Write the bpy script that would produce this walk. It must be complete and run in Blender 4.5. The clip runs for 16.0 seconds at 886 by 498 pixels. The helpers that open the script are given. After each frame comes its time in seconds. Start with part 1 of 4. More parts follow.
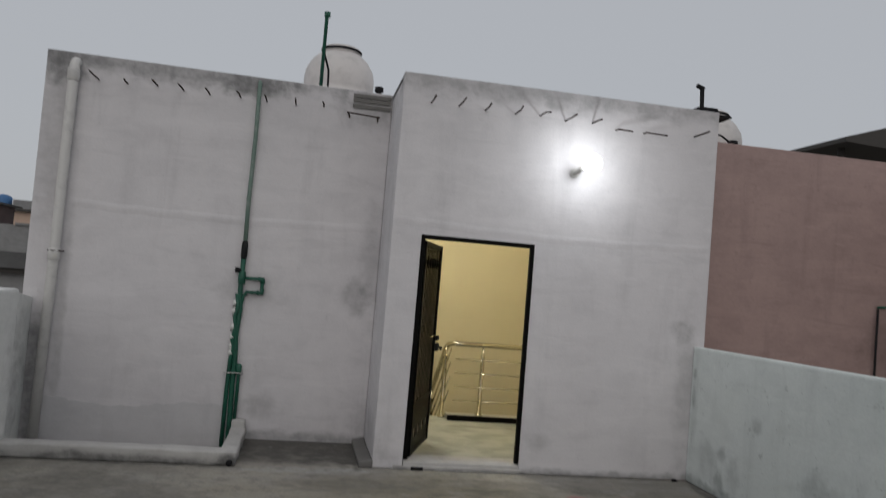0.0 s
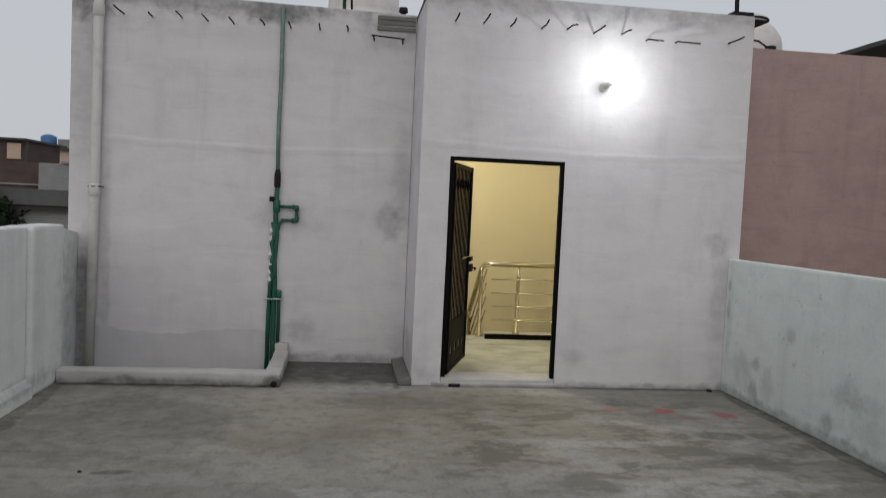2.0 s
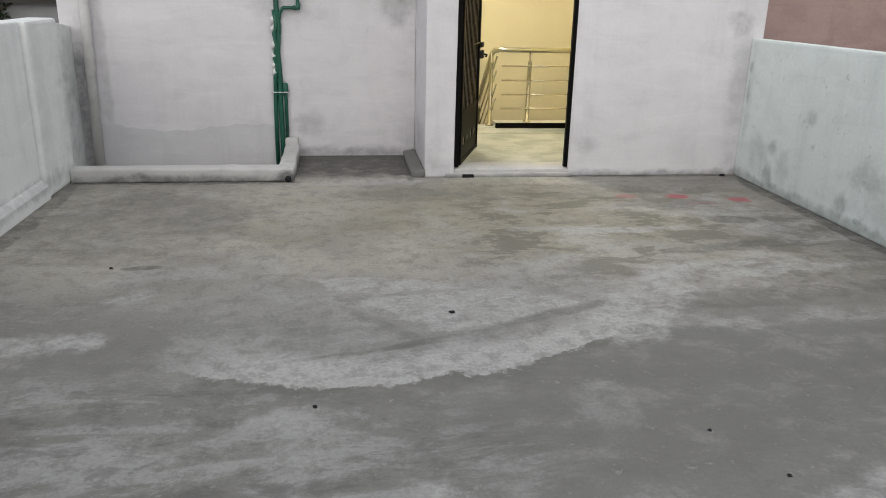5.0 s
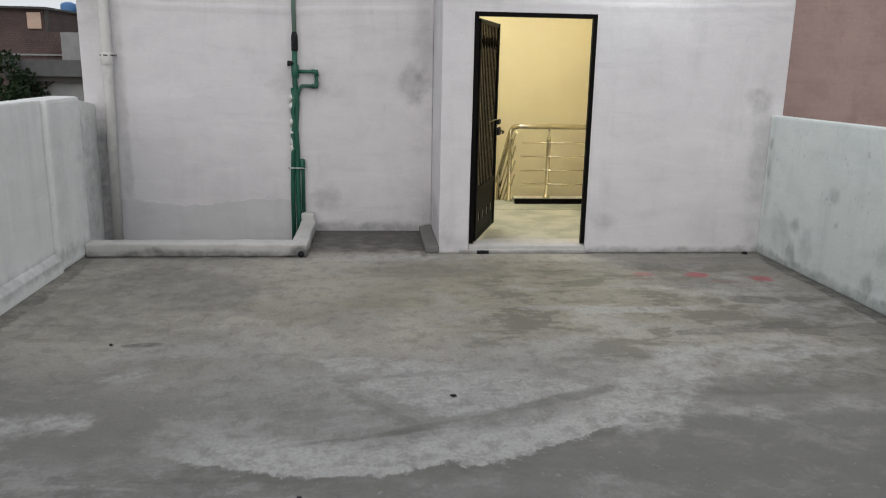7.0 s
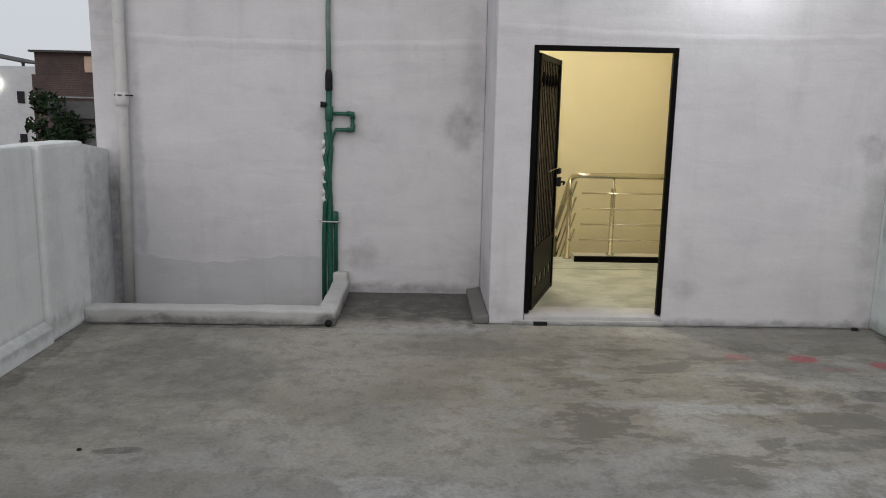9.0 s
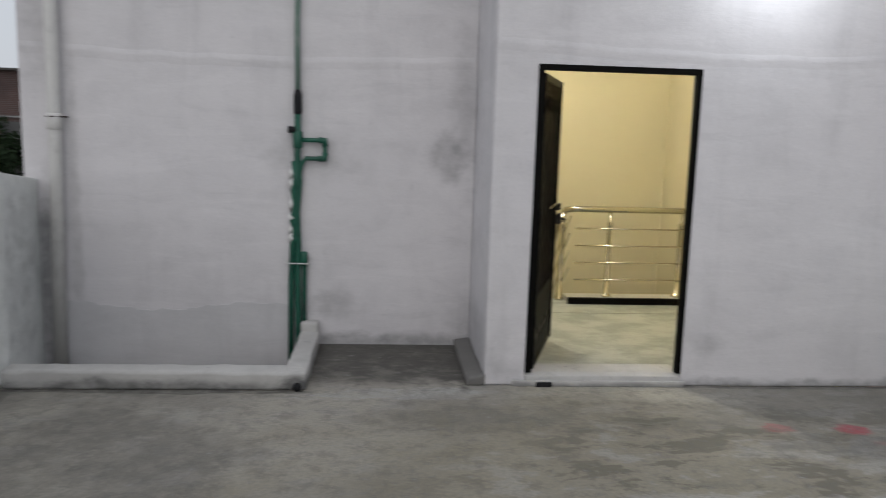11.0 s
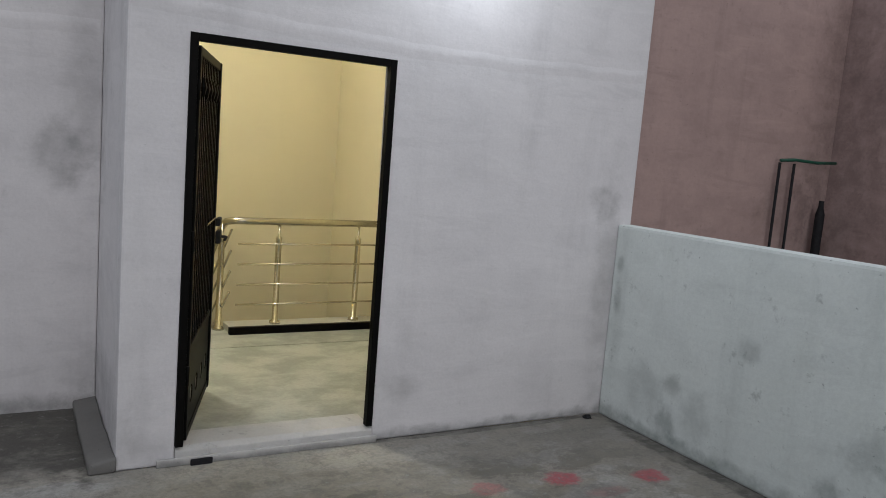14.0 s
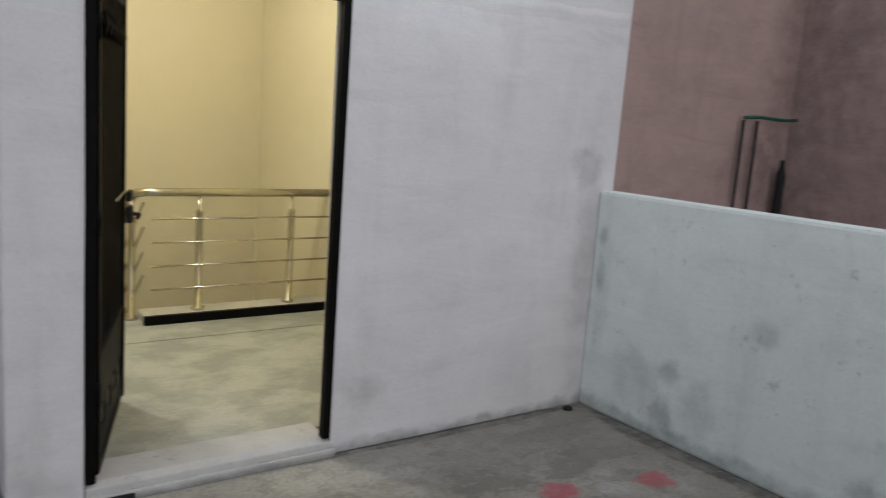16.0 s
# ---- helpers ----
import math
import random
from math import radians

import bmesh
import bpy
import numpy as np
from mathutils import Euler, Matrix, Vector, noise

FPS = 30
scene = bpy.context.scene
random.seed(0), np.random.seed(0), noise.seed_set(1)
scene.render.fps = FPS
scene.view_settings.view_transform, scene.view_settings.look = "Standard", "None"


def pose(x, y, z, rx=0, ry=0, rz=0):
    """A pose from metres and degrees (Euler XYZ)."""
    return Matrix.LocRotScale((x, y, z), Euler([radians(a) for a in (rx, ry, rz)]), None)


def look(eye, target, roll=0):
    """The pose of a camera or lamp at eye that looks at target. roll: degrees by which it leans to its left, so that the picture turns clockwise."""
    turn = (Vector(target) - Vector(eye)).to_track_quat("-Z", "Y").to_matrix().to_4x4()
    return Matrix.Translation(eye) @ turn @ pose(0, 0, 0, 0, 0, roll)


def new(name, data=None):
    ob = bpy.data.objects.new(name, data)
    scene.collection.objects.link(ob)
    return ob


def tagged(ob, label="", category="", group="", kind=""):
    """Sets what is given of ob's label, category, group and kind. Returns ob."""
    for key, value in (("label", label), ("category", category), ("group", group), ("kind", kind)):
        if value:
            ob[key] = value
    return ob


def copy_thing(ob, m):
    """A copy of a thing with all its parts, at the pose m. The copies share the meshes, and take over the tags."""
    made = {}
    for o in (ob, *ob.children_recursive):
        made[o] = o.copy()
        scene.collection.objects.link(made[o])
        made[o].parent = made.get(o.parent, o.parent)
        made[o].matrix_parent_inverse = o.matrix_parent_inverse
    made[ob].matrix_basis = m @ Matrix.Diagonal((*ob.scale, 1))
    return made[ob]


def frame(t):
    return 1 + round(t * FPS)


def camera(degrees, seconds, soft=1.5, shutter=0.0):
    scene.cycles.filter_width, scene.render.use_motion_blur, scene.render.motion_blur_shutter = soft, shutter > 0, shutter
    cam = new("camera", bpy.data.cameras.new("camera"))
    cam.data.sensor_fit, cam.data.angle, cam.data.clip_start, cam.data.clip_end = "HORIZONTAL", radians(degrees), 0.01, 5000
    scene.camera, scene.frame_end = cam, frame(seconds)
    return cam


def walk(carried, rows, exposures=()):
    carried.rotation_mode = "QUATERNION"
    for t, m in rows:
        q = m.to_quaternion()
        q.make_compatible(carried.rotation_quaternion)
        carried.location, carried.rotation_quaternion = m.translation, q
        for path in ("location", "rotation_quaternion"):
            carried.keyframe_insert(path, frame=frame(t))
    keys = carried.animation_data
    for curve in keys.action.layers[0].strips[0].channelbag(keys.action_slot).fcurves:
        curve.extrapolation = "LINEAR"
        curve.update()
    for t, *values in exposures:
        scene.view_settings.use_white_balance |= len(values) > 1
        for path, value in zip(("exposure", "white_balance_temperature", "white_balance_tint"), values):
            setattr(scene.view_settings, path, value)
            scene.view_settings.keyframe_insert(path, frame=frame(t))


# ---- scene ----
cam = camera(59.2, 16.0, soft=0.95, shutter=0.3)
PATH = [
    (0, (0.208, -0.155, 1.72), (0.553, 1.813, 1.809), 4.7),
    (0.5, (0.231, -0.084, 1.729), (0.472, 1.884, 1.985), 4.1),
    (1, (0.232, -0.115, 1.739), (0.439, 1.859, 1.987), 2.3),
    (1.5, (0.261, -0.194, 1.737), (0.503, 1.788, 1.848), 2.2),
    (2, (0.298, -0.215, 1.707), (0.551, 1.766, 1.594), 2.6),
    (2.5, (0.275, -0.243, 1.663), (0.519, 1.721, 1.375), 2.1),
    (3, (0.149, -0.157, 1.602), (0.409, 1.749, 1.056), 1.2),
    (3.5, (0.225, -0.209, 1.665), (0.468, 1.668, 1.018), 1.2),
    (6, (0.196, -0.09, 1.709), (0.453, 1.799, 1.102), 1.3),
    (6.5, (0.293, -0.123, 1.712), (0.533, 1.789, 1.176), 1.4),
    (7, (0.373, -0.026, 1.71), (0.549, 1.912, 1.249), 1.1),
    (7.5, (0.407, 0.239, 1.74), (0.71, 2.186, 1.399), 2.3),
    (8, (0.431, 0.471, 1.702), (0.731, 2.428, 1.415), 3.2),
    (8.5, (0.449, 0.785, 1.695), (0.572, 2.754, 1.367), 2.0),
    (8.7, (0.447, 0.874, 1.688), (0.517, 2.84, 1.326), 1.1),
    (10.8, (0.283, 1.817, 1.72), (0.3, 3.795, 1.432), 1.5),
    (11, (0.268, 1.888, 1.713), (0.42, 3.859, 1.414), 1.7),
    (11.5, (0.199, 2.121, 1.739), (0.689, 4.038, 1.451), 2.2),
    (12, (0.218, 2.271, 1.711), (0.842, 4.153, 1.444), 2.1),
    (12.5, (0.369, 2.446, 1.708), (1.096, 4.29, 1.443), 0.8),
    (13, (0.488, 2.614, 1.707), (1.236, 4.451, 1.449), 1.6),
    (13.5, (0.494, 2.892, 1.705), (1.433, 4.639, 1.445), 3.9),
    (14, (0.494, 3.059, 1.697), (1.471, 4.786, 1.447), 4.6),
    (14.5, (0.586, 3.203, 1.686), (1.424, 4.996, 1.4), 3.5),
    (15, (0.706, 3.391, 1.679), (1.518, 5.197, 1.4), 2.5),
    (15.5, (0.714, 3.607, 1.667), (1.559, 5.39, 1.339), 2.6),
    (16, (0.634, 3.836, 1.647), (1.796, 5.431, 1.319), 4.3),
]
walk(cam, [(t, look(eye, target, roll)) for t, eye, target, roll in PATH],
     exposures=[(0, -0.2, 6500, 10), (0.5, -0.29, 6480, 10), (1.0, -0.28, 6500, 10), (2.0, 0.09, 6500, 10), (2.5, 0.32, 6490, 10), (3.0, 0.66, 6480, 9), (3.5, 0.84, 6480, 9), (6.0, 0.82, 6480, 9), (6.5, 0.60, 6460, 8), (7.0, 0.59, 6450, 9),
                (7.5, 0.48, 6450, 9), (8.0, 0.34, 6440, 9), (8.7, 0.33, 6430, 10), (11.0, 0.27, 6300, 10), (13.0, 0.09, 6220, 10), (14.5, 0.09, 6180, 10), (16.0, 0.21, 6220, 10)])

# ---- world and light ----
world = bpy.data.worlds.new("dusk_sky")
scene.world = world
world.use_nodes = True
wn = world.node_tree.nodes
wl = world.node_tree.links
sky = wn.new("ShaderNodeTexSky")
sky.sky_type = "NISHITA"
sky.sun_disc = False
sky.sun_elevation = radians(32)
sky.sun_rotation = radians(190)
sky.air_density = 1.0
sky.dust_density = 4.0
bg = wn["Background"]
bg.inputs["Strength"].default_value = 0.1
overcast = wn.new("ShaderNodeMix")
overcast.data_type = "RGBA"
overcast.inputs["Factor"].default_value = 0.9
overcast.inputs["B"].default_value = (5.15, 5.32, 5.6, 1)
wl.new(sky.outputs["Color"], overcast.inputs["A"])
wl.new(overcast.outputs["Result"], bg.inputs["Color"])

sun_data = bpy.data.lights.new("sun", "SUN")
sun_data.energy = 0.38
sun_data.angle = radians(70)
sun_data.color = (1.0, 0.96, 0.93)
sun = new("sun", sun_data)
sun.matrix_world = look((-3, -12, 9), (0, 0, 0))

led = bpy.data.lights.new("wall_bulb_light", "POINT")
led.energy = 9.3
led.color = (0.93, 0.97, 1.0)
led.shadow_soft_size = 0.05
new("wall_bulb_light", led).location = (2.74, 6.58, 2.945)

stair_lamp = bpy.data.lights.new("stair_light", "POINT")
stair_lamp.energy = 88
stair_lamp.color = (0.99, 0.97, 0.85)
stair_lamp.shadow_soft_size = 0.1
new("stair_light", stair_lamp).location = (1.40, 8.7, 3.05)


# ---- materials ----
class Mat:
    """A node material with world-position helpers."""

    def __init__(self, name, rough=0.8, metal=0.0):
        self.m = bpy.data.materials.new(name)
        self.m.use_nodes = True
        self.kept = {}
        self.n, self.l = self.m.node_tree.nodes, self.m.node_tree.links
        self.b = self.n["Principled BSDF"]
        self.b.inputs["Roughness"].default_value = rough
        self.b.inputs["Metallic"].default_value = metal
        self.pos = self.n.new("ShaderNodeNewGeometry").outputs["Position"]

    def noise(self, scale, detail=5, rough=0.6, stretch=(1, 1, 1), distort=0.0):
        mp = self.n.new("ShaderNodeMapping")
        mp.inputs["Scale"].default_value = stretch
        self.l.new(self.pos, mp.inputs["Vector"])
        t = self.n.new("ShaderNodeTexNoise")
        t.inputs["Scale"].default_value = scale
        t.inputs["Detail"].default_value = detail
        t.inputs["Roughness"].default_value = rough
        t.inputs["Distortion"].default_value = distort
        self.l.new(mp.outputs["Vector"], t.inputs["Vector"])
        return t.outputs["Fac"]

    def ramp(self, src, lo, hi, a=0.0, b=1.0):
        r = self.n.new("ShaderNodeMapRange")
        r.interpolation_type = "SMOOTHSTEP"
        for key, v in (("From Min", lo), ("From Max", hi), ("To Min", a), ("To Max", b)):
            r.inputs[key].default_value = v
        self.l.new(src, r.inputs["Value"])
        return r.outputs["Result"]

    def math(self, op, a, b):
        k = self.n.new("ShaderNodeMath")
        k.operation = op
        for i, v in enumerate((a, b)):
            if isinstance(v, (int, float)):
                k.inputs[i].default_value = v
            else:
                self.l.new(v, k.inputs[i])
        return k.outputs[0]

    def mix(self, fac, a, b):
        k = self.n.new("ShaderNodeMix")
        k.data_type = "RGBA"
        for key, v in (("Factor", fac), ("A", a), ("B", b)):
            if isinstance(v, tuple):
                k.inputs[key].default_value = (*v, 1)
            elif isinstance(v, (int, float)):
                k.inputs[key].default_value = v
            else:
                self.l.new(v, k.inputs[key])
        return k.outputs["Result"]

    def spot(self, centre, size, wobble=0.25, scale=3.0, edge=0.35, turn=0.0, rag=1.1):
        """A ragged spot of stain or painted shade: centre and half sizes in metres; rag: how torn its outline is."""
        mp = self.n.new("ShaderNodeMapping")
        mp.vector_type = "TEXTURE"
        mp.inputs["Location"].default_value = centre
        mp.inputs["Rotation"].default_value = (0, 0, radians(turn))
        mp.inputs["Scale"].default_value = size
        self.l.new(self.pos, mp.inputs["Vector"])
        ln = self.n.new("ShaderNodeVectorMath")
        ln.operation = "LENGTH"
        self.l.new(mp.outputs[0], ln.inputs[0])
        if (scale, "n") not in self.kept:
            self.kept[(scale, "n")] = self.noise(scale, 9, 0.66, (0.75, 1.15, 1), 0.3)
        torn = self.math("MULTIPLY", self.math("SUBTRACT", self.kept[(scale, "n")], 0.5), rag * 3.2)
        return self.ramp(self.math("ADD", ln.outputs["Value"], torn), 1 - edge, 1 + edge, 1.0, 0.0)

    def done(self, colour, bumps=()):
        if isinstance(colour, tuple):
            self.b.inputs["Base Color"].default_value = (*colour, 1)
        else:
            self.l.new(colour, self.b.inputs["Base Color"])
        last = None
        for src, strength, dist in bumps:
            k = self.n.new("ShaderNodeBump")
            k.inputs["Strength"].default_value = strength
            k.inputs["Distance"].default_value = dist
            self.l.new(src, k.inputs["Height"])
            if last:
                self.l.new(last, k.inputs["Normal"])
            last = k.outputs["Normal"]
        if last:
            self.l.new(last, self.b.inputs["Normal"])
        return self.m


def plaster(name, light, dark, stains=(), stain_colour=(0.2, 0.2, 0.2), grain=60, mildew=0.5, streak=1.0):
    m = Mat(name, 0.92)
    m.b.inputs["Specular IOR Level"].default_value = 0.2
    cloud = m.ramp(m.noise(0.8, 6, 0.6), 0.34, 0.66)
    patchy = m.noise(3.0, 7, 0.6, (1, 1, 1.3), 0.3)
    drips = m.noise(2.4, 6, 0.65, (1.6, 1.6, 0.22), 0.2)
    c = m.mix(m.math("MULTIPLY", cloud, 0.45), light, dark)
    c = m.mix(m.ramp(patchy, 0.42, 0.7, 0, 0.25 * streak), c, tuple(v * 0.84 for v in dark))
    c = m.mix(m.ramp(drips, 0.52, 0.74, 0, 0.25 * streak), c, tuple(v * 0.72 for v in dark))
    c = m.mix(m.ramp(m.noise(9, 8, 0.72), 0.58, 0.72, 0, 0.3 * mildew), c, stain_colour)
    c = m.mix(m.ramp(m.noise(24, 6, 0.7), 0.64, 0.72, 0, 0.5 * mildew), c, stain_colour)
    fine = m.noise(grain, 4, 0.65)
    c = m.mix(m.ramp(fine, 0.3, 0.75, 0, 0.09), c, stain_colour)
    trowel = m.noise(2.2, 7, 0.7, (0.45, 0.45, 2.4), 0.5)
    c = m.mix(m.ramp(trowel, 0.5, 0.68, 0, 0.3 * streak), c, tuple(min(v * 1.1, 0.86) for v in light))
    c = m.mix(m.ramp(trowel, 0.46, 0.32, 0, 0.25 * streak), c, tuple(v * 0.8 for v in dark))
    speck = m.ramp(m.noise(7, 8, 0.66), 0.34, 0.64, 0.5, 1.0)
    for centre, size, strength in stains:
        c = m.mix(m.math("MULTIPLY", m.spot(centre, size, scale=5.0, edge=0.6, rag=0.85), m.math("MULTIPLY", speck, strength)), c, stain_colour)
    return m.done(c, [(patchy, 0.16, 0.03), (trowel, 0.12 * streak, 0.02), (m.noise(18, 5, 0.7), 0.12, 0.008), (fine, 0.06, 0.003)])


WHITE = plaster("whitewashed_plaster", (0.71, 0.69, 0.70), (0.59, 0.575, 0.59), [
    ((0.77, 8.0, 1.5), (0.16, 0.4, 0.17), 0.45),
    ((0.88, 8.0, 1.9), (0.10, 0.4, 0.5), 0.3),
    ((-2.3, 8.0, 3.6), (0.22, 0.4, 0.2), 0.9),
    ((-2.29, 8.0, 0.35), (0.07, 0.3, 0.8), 0.8),
    ((-2.08, 8.0, 0.7), (0.04, 0.3, 1.3), 0.3),
    ((-2.3, 8.0, 2.9), (0.16, 0.4, 0.8), 0.3),
    ((-1.3, 8.0, 3.66), (1.6, 0.6, 0.13), 0.75),
    ((-0.42, 8.0, 3.6), (0.34, 0.4, 0.12), 0.9),
    ((0.75, 8.0, 3.5), (0.3, 0.4, 0.18), 0.55),
    ((2.6, 7.0, 3.62), (1.9, 0.4, 0.12), 0.55),
    ((3.92, 7.0, 1.45), (0.11, 0.3, 0.1), 0.4),
    ((3.98, 7.0, 0.9), (0.1, 0.3, 0.7), 0.3),
    ((-0.1, 8.0, 0.32), (0.16, 0.3, 0.12), 0.4),
    ((-0.3, 8.0, 1.5), (0.3, 0.3, 0.16), 0.3),
    ((0.35, 8.0, 0.02), (0.8, 0.3, 0.07), 0.7),
    ((3.3, 7.0, 0.0), (1.2, 0.3, 0.05), 0.7),
    ((0.97, 7.5, 0.2), (0.2, 0.6, 0.2), 0.35),
    ((2.5, 7.0, 0.3), (0.12, 0.3, 0.07), 0.3),
], (0.19, 0.19, 0.19))
PARAPET = plaster("mildewed_parapet_plaster", (0.70, 0.74, 0.72), (0.59, 0.635, 0.615), [
    ((4.04, 6.42, 0.12), (0.3, 0.09, 0.11), 0.45),
    ((4.04, 6.36, 0.40), (0.3, 0.07, 0.06), 0.36),
    ((4.04, 6.62, 0.27), (0.3, 0.16, 0.2), 0.21),
    ((4.04, 6.15, 0.25), (0.3, 0.1, 0.14), 0.24),
    ((4.04, 5.85, 0.75), (0.3, 0.07, 0.05), 0.30),
    ((4.04, 6.93, 0.82), (0.3, 0.03, 0.09), 0.36),
    ((4.04, 6.93, 1.05), (0.3, 0.03, 0.05), 0.36),
    ((4.04, 6.9, 0.9), (0.3, 0.05, 0.5), 0.15),
    ((4.04, 5.3, 0.16), (0.3, 0.08, 0.08), 0.45),
    ((4.04, 5.05, 0.42), (0.3, 0.14, 0.12), 0.27),
    ((4.04, 4.65, 0.3), (0.3, 0.4, 0.22), 0.24),
    ((4.04, 4.0, 0.5), (0.3, 0.3, 0.3), 0.21),
    ((4.04, 6.0, 0.03), (0.3, 2.8, 0.05), 0.48),
], (0.10, 0.12, 0.115), mildew=1.3)
PARAPET_WEST = plaster("greyed_parapet_plaster", (0.79, 0.80, 0.78), (0.70, 0.71, 0.695), [
    ((-2.1, 7.55, 0.7), (0.3, 0.5, 0.9), 0.45), ((-2.1, 6.5, 0.9), (0.3, 0.12, 0.8), 0.15), ((-2.1, 5.2, 0.12), (0.3, 2.0, 0.06), 0.5),
], (0.17, 0.175, 0.17), mildew=0.35)
CURB = plaster("rough_cement_curb", (0.55, 0.54, 0.52), (0.40, 0.39, 0.38), [((-0.25, 6.87, 0.0), (0.14, 0.2, 0.07), 0.9), ((-1.2, 6.86, 0.02), (1.1, 0.1, 0.045), 0.75), ((-0.3, 7.4, 0.0), (0.2, 0.6, 0.06), 0.7), ((1.9, 6.97, 0.0), (1.2, 0.1, 0.025), 0.6)], (0.1, 0.1, 0.1), mildew=1.3)
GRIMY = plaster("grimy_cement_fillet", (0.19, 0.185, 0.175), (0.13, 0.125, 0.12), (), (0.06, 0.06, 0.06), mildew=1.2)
PATCH = plaster("bare_cement_render", (0.615, 0.605, 0.615), (0.52, 0.515, 0.525), (), (0.25, 0.25, 0.26))
# first two spots paint the shade on the inner corner and side wall
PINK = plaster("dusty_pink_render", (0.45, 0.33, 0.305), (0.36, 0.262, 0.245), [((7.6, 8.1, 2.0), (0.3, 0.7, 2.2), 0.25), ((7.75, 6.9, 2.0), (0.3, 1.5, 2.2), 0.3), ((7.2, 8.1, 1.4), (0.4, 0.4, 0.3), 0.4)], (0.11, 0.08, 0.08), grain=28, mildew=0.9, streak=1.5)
YELLOW = plaster("cream_yellow_wall_paint", (0.69, 0.62, 0.43), (0.66, 0.59, 0.405), (), (0.55, 0.48, 0.33), grain=90, mildew=0.05, streak=0.2)
HOUSE_GREY = plaster("weathered_concrete_far", (0.30, 0.30, 0.30), (0.2, 0.2, 0.2), (), (0.08, 0.08, 0.08))
HOUSE_DARK = plaster("blackened_concrete_far", (0.13, 0.13, 0.13), (0.08, 0.08, 0.08), (), (0.04, 0.04, 0.04))
HOUSE_WHITE = plaster("whitewashed_house_far", (0.66, 0.66, 0.68), (0.55, 0.55, 0.57), (), (0.3, 0.3, 0.3))
HOUSE_CREAM = plaster("peach_house_far", (0.62, 0.46, 0.36), (0.52, 0.38, 0.3), (), (0.3, 0.22, 0.2))


def floor_material():
    m = Mat("worn_cement_screed", 0.82)
    mul, add, sub = (lambda a, b: m.math("MULTIPLY", a, b)), (lambda a, b: m.math("ADD", a, b)), (lambda a, b: m.math("SUBTRACT", a, b))
    big = m.noise(0.9, 7, 0.62, (1, 1, 1), 0.5)
    mid = m.noise(3.2, 9, 0.72, (0.8, 1.2, 1), 0.3)
    fine = m.noise(45, 4, 0.65)
    crumb = m.noise(17, 8, 0.75)
    worn = m.noise(5.5, 10, 0.76, (0.8, 1.25, 1), 0.4)
    # torn plan coordinates, for the edges of the screed coats
    xyz = m.n.new("ShaderNodeSeparateXYZ")
    m.l.new(m.pos, xyz.inputs[0])
    tear_x = add(mul(sub(m.noise(1.7, 9, 0.68), 0.5), 0.5), mul(sub(m.noise(7, 8, 0.74), 0.5), 0.2))
    tear_y = add(mul(sub(m.noise(2.1, 9, 0.7, (1, 1, 1), 0.3), 0.5), 0.36), mul(sub(m.noise(6, 8, 0.74), 0.5), 0.2))
    px, py = add(xyz.outputs["X"], tear_x), add(xyz.outputs["Y"], tear_y)

    def side(a, b, edge):
        """1 to the left of the line from a to b, 0 to its right."""
        dx, dy = b[0] - a[0], b[1] - a[1]
        w = math.hypot(dx, dy)
        d = add(add(mul(px, -dy / w), mul(py, dx / w)), (dy * a[0] - dx * a[1]) / w)
        return m.ramp(d, -edge, edge)

    def patch(corners, edge=0.05):
        """A torn patch between straight sides, corners counter-clockwise."""
        k = None
        for a, b in zip(corners, corners[1:] + corners[:1]):
            n = side(a, b, edge)
            k = n if k is None else mul(k, n)
        return k

    # brighter base beyond y 4 paints in the bulb's pool of light
    cool, warm_lit = (0.185, 0.18, 0.169), (0.375, 0.35, 0.298)
    c = m.mix(m.ramp(py, 3.4, 5.0), cool, warm_lit)
    c = m.mix(m.ramp(px, 2.0, 3.6, 0, 0.6), c, (0.185, 0.172, 0.148))
    c = m.mix(m.ramp(big, 0.42, 0.6, 0, 0.5), c, (0.165, 0.157, 0.142))
    c = m.mix(m.ramp(mid, 0.5, 0.62, 0, 0.42), c, (0.33, 0.32, 0.30))
    pale, grime_shade = (0.40, 0.392, 0.378), (0.085, 0.08, 0.07)
    mottle = m.ramp(m.noise(6, 9, 0.75), 0.40, 0.58, 0.35, 1)
    # olive damp in front of the door, pale and dark islands east of it
    olive = m.spot((1.5, 5.7, 0), (1.6, 0.8, 1), scale=1.4, edge=0.5, rag=0.8)
    c = m.mix(mul(olive, 0.55), c, (0.235, 0.207, 0.14))
    isle = m.noise(2.3, 9, 0.68, (0.75, 1.25, 1), 0.2)
    zone = m.spot((2.5, 5.2, 0), (1.8, 1.4, 1), scale=1.4, edge=0.4, rag=0.4)
    c = m.mix(mul(m.ramp(isle, 0.52, 0.56, 0, 0.6), zone), c, (0.098, 0.088, 0.066))
    c = m.mix(mul(m.ramp(isle, 0.46, 0.42, 0, 0.6), zone), c, (0.38, 0.365, 0.335))
    # darker, smoother coat south of the fan; trodden pale smears to its west
    dark_coat = mul(patch([(0.45, 1.6), (2.3, 2.35), (4.3, 2.6), (4.3, 3.45), (1.85, 3.5), (0.5, 2.9)], 0.12), m.ramp(mid, 0.36, 0.6, 0.85, 0.3))
    c = m.mix(dark_coat, c, (0.145, 0.14, 0.13))
    smear = m.noise(2.6, 9, 0.7, (0.55, 1.5, 1), 0.5)
    west = m.spot((-0.7, 2.4, 0), (1.5, 0.75, 1), scale=1.4, edge=0.4, rag=0.5)
    c = m.mix(mul(m.ramp(smear, 0.47, 0.56, 0, 0.7), west), c, (0.32, 0.315, 0.305))
